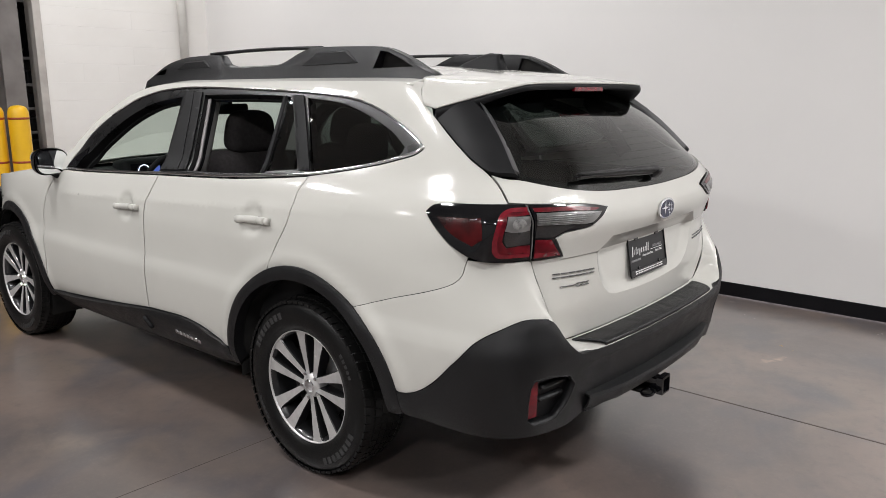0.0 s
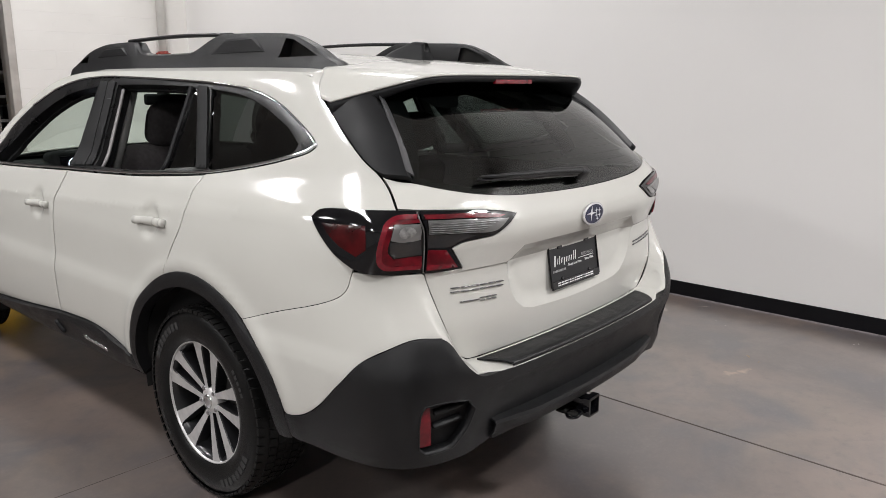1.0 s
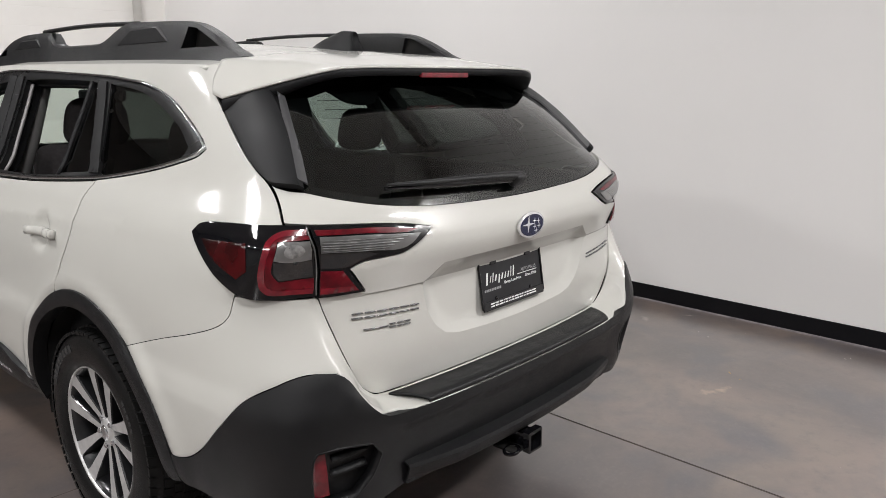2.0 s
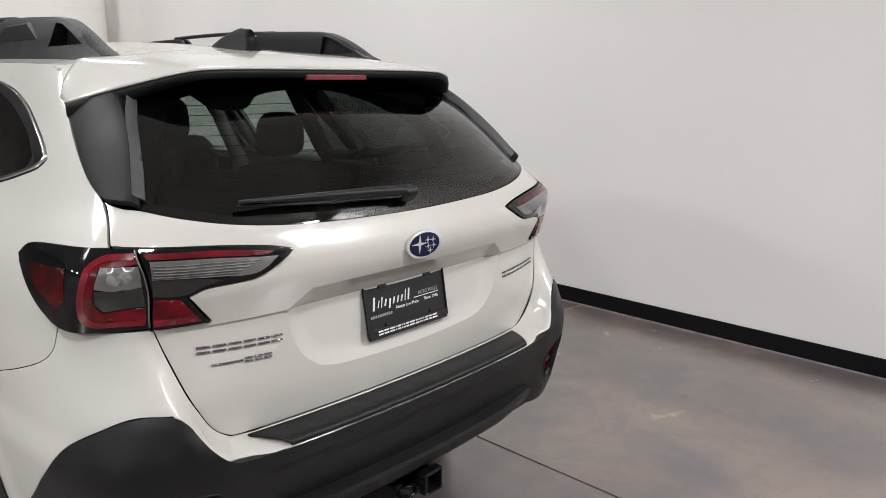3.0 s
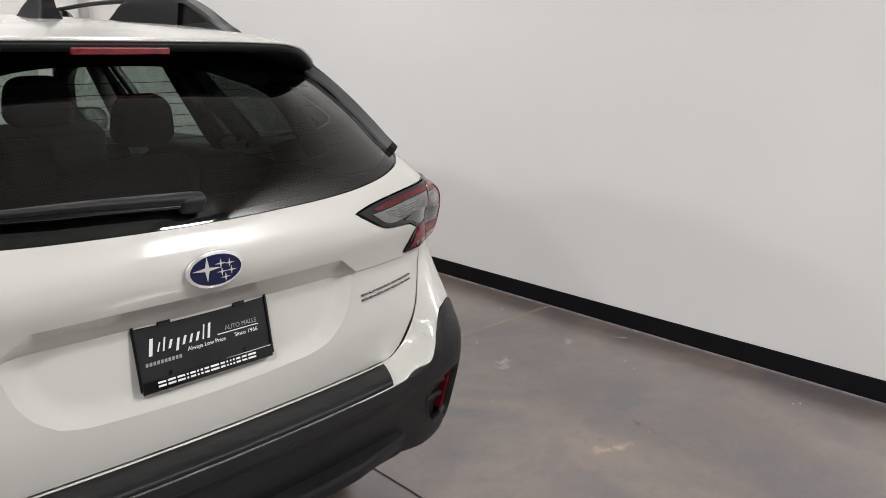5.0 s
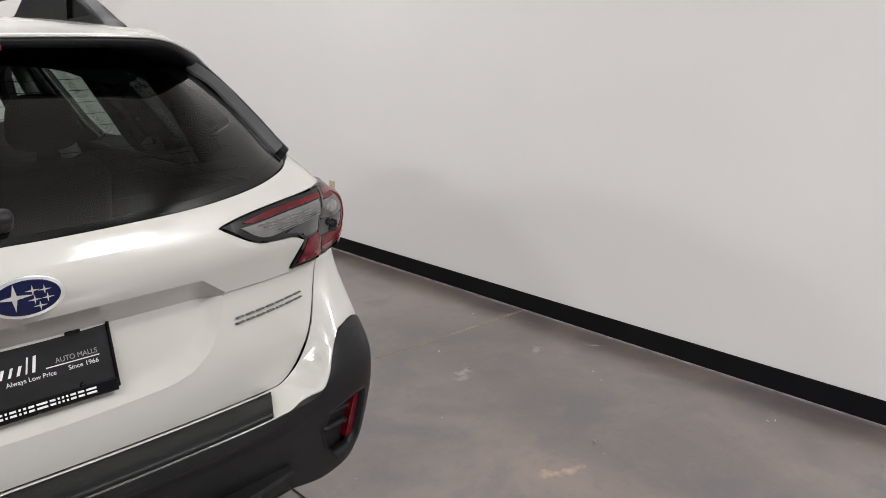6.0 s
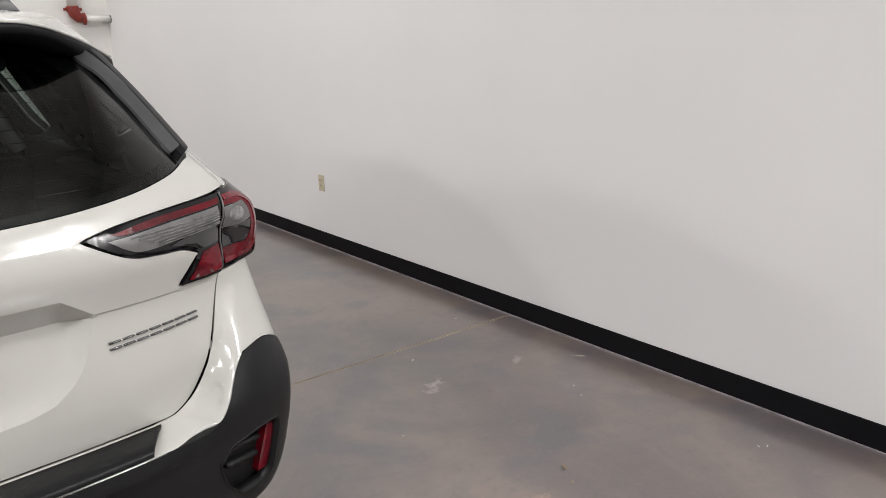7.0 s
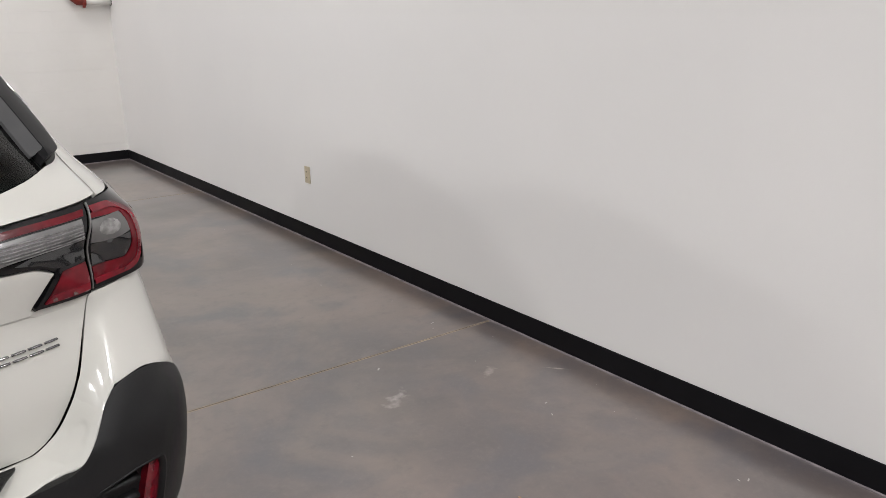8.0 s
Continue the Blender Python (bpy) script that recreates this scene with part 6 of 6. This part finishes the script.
# shark fin
def fin():
    bm, rings = bmesh.new(), []
    for t in np.linspace(0, 1, 14):
        y = -0.05 - 0.25 * t
        h = 0.003 + 0.068 * min(t / 0.66, 1.0) ** 0.8
        z0 = float(crown(y)) - 0.003
        back = 0.0 if t < 0.93 else 0.035 * (t - 0.93) / 0.07
        wdt = 0.034 * math.sin(math.pi * min(0.12 + 0.62 * t, 0.92)) + 0.004
        ring = []
        for k in range(9):
            q = math.pi * k / 8
            ring.append(bm.verts.new((wdt * math.cos(q) * (1.0 if k in (0, 8) else 0.62), y + back * math.sin(q), z0 + h * math.sin(q) ** 0.8)))
        rings.append(ring)
    for r0, r1 in zip(rings, rings[1:]):
        for k in range(8):
            bm.faces.new((r0[k], r0[k + 1], r1[k + 1], r1[k]))
    bm.faces.new(rings[0])
    bm.faces.new(rings[-1][::-1])
    bmesh.ops.recalc_face_normals(bm, faces=bm.faces)
    part("shark_fin", bm, satin_black, car, "black shark fin aerial", True)


fin()

# bonnet, windscreen and nose
def hood_spot(s, y):
    s, y = np.asarray(s, float), np.asarray(y, float)
    edge_z = curve_of((1.95, 1.09), (2.4, 1.05), (3.0, 0.985), (3.45, 0.91), (3.70, 0.83))(y)
    w = skin(y + AXLES[0], edge_z)[..., 0]
    return np.stack([s * w, y, edge_z + 0.055 * (1 - np.abs(s) ** 2.6) * curve_of((1.95, 1.0), (3.3, 0.8), (3.7, 0.1))(y)], -1)


ss, yy = np.meshgrid(np.linspace(-1, 1, 25), np.linspace(2.16, 3.68, 34))
sheet("bonnet", hood_spot(ss, yy), paint, car, "", 0.01)
ss, tt = np.meshgrid(np.linspace(-1, 1, 21), np.linspace(0, 1, 16))
low_w, high_w = 0.70, 0.560
wy = 2.30 - 0.62 * tt - 0.16 * (ss ** 2) * (1 - 0.5 * tt)
wz = 1.085 + 0.475 * tt ** 0.85
sheet("windscreen", np.stack([ss * (low_w + (high_w - low_w) * tt), wy, wz - 0.03 * ss ** 2 * tt], -1), door_glass, car, "clear green-tinted windscreen", 0)
ss, tt = np.meshgrid(np.linspace(-1, 1, 31), np.linspace(0, 1, 6))
yy = curve_of((0.0, 3.735), (0.6, 3.70), (0.85, 3.62), (1.0, 3.45))(np.abs(ss))
sheet("front_bumper", np.stack([ss * 0.80, yy - 0.02 * tt, 0.30 + 0.34 * tt], -1), plastic, car, "black lower front bumper", 0.02)
sheet("grille", np.stack([ss * 0.74, yy - 0.012, 0.64 + 0.20 * tt], -1), gloss_black, car, "black grille", 0.02)

# door mirrors
def door_mirror(mirror):
    sx = -1 if mirror else 1
    bm, rings = bmesh.new(), []
    for t in np.linspace(0, 1, 9):
        q = radians(90 * t)
        scale, y = math.cos(q) ** 0.6 if t < 1 else 0.12, 2.03 + 0.115 * math.sin(q)
        ring = []
        for k in range(24):
            a = 2 * math.pi * k / 24
            cx, cz = math.cos(a), math.sin(a)
            rx = 0.098 * abs(cx) ** 0.62 * (1 if cx > 0 else -1)
            rz = 0.070 * abs(cz) ** 0.7 * (1 if cz > 0 else -1)
            ring.append(bm.verts.new((sx * (0.920 + rx * scale), y - 0.02 * (rx / 0.098), 1.124 + rz * scale)))
        rings.append(ring)
    for r0, r1 in zip(rings, rings[1:]):
        for k in range(24):
            bm.faces.new((r0[k], r0[(k + 1) % 24], r1[(k + 1) % 24], r1[k]))
    bm.faces.new(rings[-1])
    bmesh.ops.recalc_face_normals(bm, faces=bm.faces)
    body = part("door_mirror", bm, gloss_black, car, "black door mirror with a white cap", True)
    bm, rings = bmesh.new(), []
    for t in np.linspace(0.18, 0.96, 7):
        q = radians(90 * t)
        scale, y = math.cos(q) ** 0.6 + 0.03, 2.03 + 0.118 * math.sin(q)
        ring = []
        for a in np.linspace(radians(8), radians(172), 14):
            cx, cz = math.cos(a), math.sin(a)
            rx = 0.100 * abs(cx) ** 0.62 * (1 if cx > 0 else -1)
            rz = 0.072 * abs(cz) ** 0.7
            ring.append(bm.verts.new((sx * (0.920 + rx * scale), y - 0.02 * (rx / 0.098), 1.125 + rz * scale)))
        rings.append(ring)
    for r0, r1 in zip(rings, rings[1:]):
        for k in range(13):
            bm.faces.new((r0[k], r0[k + 1], r1[k + 1], r1[k]))
    bmesh.ops.recalc_face_normals(bm, faces=bm.faces)
    part("mirror_cap", bm, paint, body, "white mirror cap", True)
    oval = []
    for k in range(28):
        a = 2 * math.pi * k / 28
        cx, cz = math.cos(a), math.sin(a)
        oval.append((0.089 * abs(cx) ** 0.62 * (1 if cx > 0 else -1), 0.061 * abs(cz) ** 0.7 * (1 if cz > 0 else -1)))
    m = Matrix.Translation((sx * 0.920, 2.024, 1.124)) @ Matrix.Rotation(radians(-sx * 11.5), 4, "Z") @ Matrix.Rotation(radians(90), 4, "X")
    part("mirror_rim", prism([(1.07 * a, 1.09 * b) for a, b in oval], 0.006, 0.0, m), gloss_black, body)
    part("mirror_glass", prism(oval, 0.0075, 0.0, m), mirror_face, body, "silvered mirror glass")
    part("mirror_foot", tube([(sx * 0.845, 2.06, 1.040), (sx * 0.875, 2.065, 1.045), (sx * 0.915, 2.07, 1.075)], [0.034, 0.030, 0.026], 12, 0.7), satin_black, body, "", True)
    panel("mirror_sail", [outline((3.625, 1.092), (3.52, 1.100), (3.475, 1.170), (3.50, 1.205), (3.585, 1.14))], flank, gloss_black, body, "", 0.003, 0.03, 0.004, mirror)


for mirror in (True, False):
    door_mirror(mirror)

# ---- the cabin, seen through the glass ----
def cushion(size, at, tilt=0.0, bevel=0.05, turn=0.0):
    return box(size, at, bevel, Matrix.Rotation(radians(turn), 4, "Z") @ Matrix.Rotation(radians(tilt), 4, "X"), 4)


def head_pad(w, h, d, at, tilt):
    """A headrest: round shoulders that narrow towards the top."""
    rim = []
    for k in range(28):
        q = 2 * math.pi * k / 28
        cx, cz = math.cos(q), math.sin(q)
        x, z = abs(cx) ** 0.55 * (1 if cx > 0 else -1), abs(cz) ** 0.6 * (1 if cz > 0 else -1)
        rim.append((w / 2 * x * (1 - 0.10 * z), h / 2 * z))
    m = Matrix.Translation(at) @ Matrix.Rotation(radians(tilt), 4, "X") @ Matrix.Rotation(radians(90), 4, "X") @ Matrix.Translation((0, 0, -d / 2))
    bm = prism(rim, d)
    caps = [e for e in bm.edges if abs(e.verts[0].co.z - e.verts[1].co.z) < 1e-6]
    bmesh.ops.bevel(bm, geom=caps, offset=d * 0.38, segments=4, affect="EDGES", profile=0.5, clamp_overlap=True)
    bmesh.ops.transform(bm, matrix=m, verts=bm.verts)
    return bm


def front_seat(x):
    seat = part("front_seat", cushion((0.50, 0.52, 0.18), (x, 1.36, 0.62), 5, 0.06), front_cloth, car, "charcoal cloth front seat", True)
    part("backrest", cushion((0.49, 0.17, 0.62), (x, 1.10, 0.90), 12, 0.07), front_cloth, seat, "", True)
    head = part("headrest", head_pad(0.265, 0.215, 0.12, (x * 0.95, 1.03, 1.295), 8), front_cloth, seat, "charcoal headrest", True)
    for dx in (-0.06, 0.06):
        part("headrest_post", tube([(x * 0.95 + dx, 1.05, 1.16), (x * 0.95 + dx, 1.035, 1.25)], 0.007, 8), chrome, head, "", True)


for x in (-0.37, 0.37):
    front_seat(x)
bench = part("rear_bench", cushion((1.30, 0.48, 0.16), (0, 0.44, 0.62), 4, 0.05), shaded_rear_cloth, car, "charcoal cloth rear bench, darkened for the cabin's shade", True)
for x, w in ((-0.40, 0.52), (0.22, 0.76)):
    part("rear_backrest", cushion((w, 0.15, 0.56), (x, 0.24, 0.86), 14, 0.05), shaded_rear_cloth, bench, "", True)
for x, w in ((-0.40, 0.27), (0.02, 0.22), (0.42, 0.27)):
    part("rear_headrest", head_pad(w * 0.76, 0.18, 0.10, (x * 0.96, 0.15, 1.268 if abs(x) > 0.1 else 1.15), 10), shaded_rear_cloth, bench, "", True)
part("cargo_floor", box((1.16, 0.86, 0.04), (0, -0.42, 0.72), 0.01), cabin_black, car, "black cargo floor")
for sx in (-1, 1):
    part("cargo_side", box((0.10, 0.80, 0.44), (sx * 0.66, -0.40, 0.92), 0.03), cabin_black, car, "black cargo side trim")
    part("door_trim", joined(box((0.05, 1.06, 0.56), (sx * 0.79, 1.55, 0.80), 0.02), box((0.05, 0.92, 0.58), (sx * 0.79, 0.53, 0.83), 0.02)), cabin_black, car, "black door trim")
    pillar = [(sx * 0.545, -0.40, 1.45), (sx * 0.60, -0.47, 1.33), (sx * 0.625, -0.56, 1.20)]
    part("rear_pillar_trim", tube(pillar, 0.035, 10), cabin_black, car, "", True)
    belt = [(sx * 0.685, 0.97, 1.42), (sx * 0.69, 0.965, 1.2), (sx * 0.70, 0.96, 0.95), (sx * 0.70, 0.98, 0.66)]
    part("seat_belt", tube(belt, 0.022, 8, 0.12), belt_web, car, "grey seat belt", True)
    part("centre_pillar_trim", tube([(sx * 0.570, 0.99, 1.49), (sx * 0.655, 0.97, 1.25), (sx * 0.735, 0.95, 1.05)], 0.038, 10), pale_trim, car, "pale grey pillar trim", True)
part("cabin_floor", box((1.50, 2.6, 0.04), (0, 1.10, 0.42)), cabin_black, car, "black cabin carpet")
ss, yy = np.meshgrid(np.linspace(-0.97, 0.97, 25), np.linspace(-0.50, 1.70, 20))
lining = roof_spot(ss, yy)
lining[..., 2] -= 0.035
sheet("headliner", lining, headliner, car, "grey cloth headliner", 0.008)
# dashboard
dash_pts = []
for s in np.linspace(-1, 1, 17):
    row = []
    for y, z in ((1.96, 0.78), (1.94, 0.92), (1.955, 1.00), (2.00, 1.04), (2.10, 1.055), (2.28, 1.06), (2.42, 1.04)):
        row.append((s * 0.74, y + 0.02 * s * s, z))
    dash_pts.append(row)
dash_ob = sheet("dashboard", np.array(dash_pts), cabin_black, car, "black dashboard", 0.01)
part("cluster_hood", cushion((0.36, 0.16, 0.11), (-0.37, 2.04, 1.055), -10, 0.03), cabin_black, dash_ob, "", True)
part("cluster_face", box((0.30, 0.004, 0.085), (-0.37, 1.942, 1.045), 0.001, Matrix.Rotation(radians(-12), 4, "X")), gloss_black, dash_ob)
for x in (-0.445, -0.295):
    ring = [(x + 0.034 * math.cos(q), 1.936, 1.045 + 0.034 * math.sin(q)) for q in np.linspace(radians(-40), radians(220), 18)]
    part("dial_ring", tube(ring, 0.0025, 6), dial_glow, dash_ob, "lit dial ring")
part("dial_screen", box((0.05, 0.003, 0.035), (-0.37, 1.937, 1.05)), screen_glow, dash_ob, "lit small display")
part("centre_screen", box((0.18, 0.006, 0.25), (0.02, 1.925, 0.96), 0.004, Matrix.Rotation(radians(-14), 4, "X")), screen_glow, dash_ob, "lit portrait centre display")
part("screen_bezel", box((0.21, 0.02, 0.29), (0.02, 1.94, 0.955), 0.01, Matrix.Rotation(radians(-14), 4, "X")), gloss_black, dash_ob)
for k in range(3):
    part("screen_row", box((0.12 - 0.03 * k, 0.003, 0.012), (0.01, 1.910 + 0.004 * k, 1.045 - 0.018 * k), 0.0, Matrix.Rotation(radians(-14), 4, "X")), dial_glow, dash_ob)
rim_line = [(-0.37 + 0.185 * math.cos(q), 1.76 - 0.185 * math.sin(q) * math.sin(radians(24)), 0.98 + 0.185 * math.sin(q) * math.cos(radians(24))) for q in np.linspace(0, 2 * math.pi, 40)]
wheel_ob = part("steering_wheel", tube(rim_line, 0.016, 10, cap=False), cabin_black, car, "black steering wheel", True)
part("airbag_pad", cushion((0.17, 0.05, 0.14), (-0.37, 1.78, 0.98), -24, 0.025), cabin_black, wheel_ob, "", True)
for q in (0, 180, 270):
    a = radians(q)
    end = (-0.37 + 0.175 * math.cos(a), 1.76 - 0.175 * math.sin(a) * 0.4, 0.98 + 0.175 * math.sin(a) * 0.91)
    part("spoke", tube([(-0.37, 1.79, 0.98), end], 0.014, 8, 0.7), cabin_grey, wheel_ob)
part("inner_mirror", joined(box((0.23, 0.03, 0.062), (-0.01, 1.70, 1.392), 0.014, Matrix.Rotation(radians(-24), 4, "Z")), box((0.03, 0.10, 0.03), (0.0, 1.74, 1.425), 0.008)), cabin_black, car, "black inside mirror")
for sx in (-1, 1):
    part("sun_visor", box((0.34, 0.15, 0.018), (sx * 0.33, 1.55, 1.50), 0.006, Matrix.Rotation(radians(-14), 4, "X")), headliner, car, "grey sun visor")

# ---- litter ----
leaf((1.858, -1.01, 0.001), -18, 0.030)
leaf((1.807, -1.09, 0.001), 40, 0.018)


def flake(at, turn, size):
    bm = box((size, size * 0.3, 0.0016), (0, 0, 0.0008), 0.0005)
    ob = part("paint_flake", bm, chip_white)
    ob.matrix_basis = pose(*at, 0, 0, turn)
    tagged(ob, "small pale paint flake lying on the concrete floor", "flake", "flakes on the floor")


for x, y, turn, size in ((2.516, -1.42, 20, 0.016), (2.49, -1.40, 70, 0.012), (2.56, 0.33, 10, 0.018), (2.05, 0.07, 45, 0.022), (2.39, -0.62, 15, 0.014), (2.34, -0.70, 60, 0.012)):
    flake((x, y, 0.0), turn, size)

bm = bmesh.new()
grit = random.Random(11)
for k in range(46):
    a, b = grit.uniform(-2.2, -0.05), grit.uniform(-2.2, 4.0)
    if k % 3 == 0:
        a, b = grit.uniform(-0.45, -0.04), grit.uniform(-2.0, 3.0)
    p = hall(a, b, 0.001)
    r = grit.uniform(0.0010, 0.0028)
    bmesh.ops.create_icosphere(bm, subdivisions=1, radius=r, matrix=Matrix.Translation(p) @ Matrix.Rotation(grit.uniform(0, 6), 4, "Z") @ Matrix.Diagonal((1.6, 0.8, 0.35, 1)))
crumbs = part("floor_grit", bm, chip_white)
tagged(crumbs, "scattered pale grit and crumbs on the concrete floor", "grit", kind="stuff")
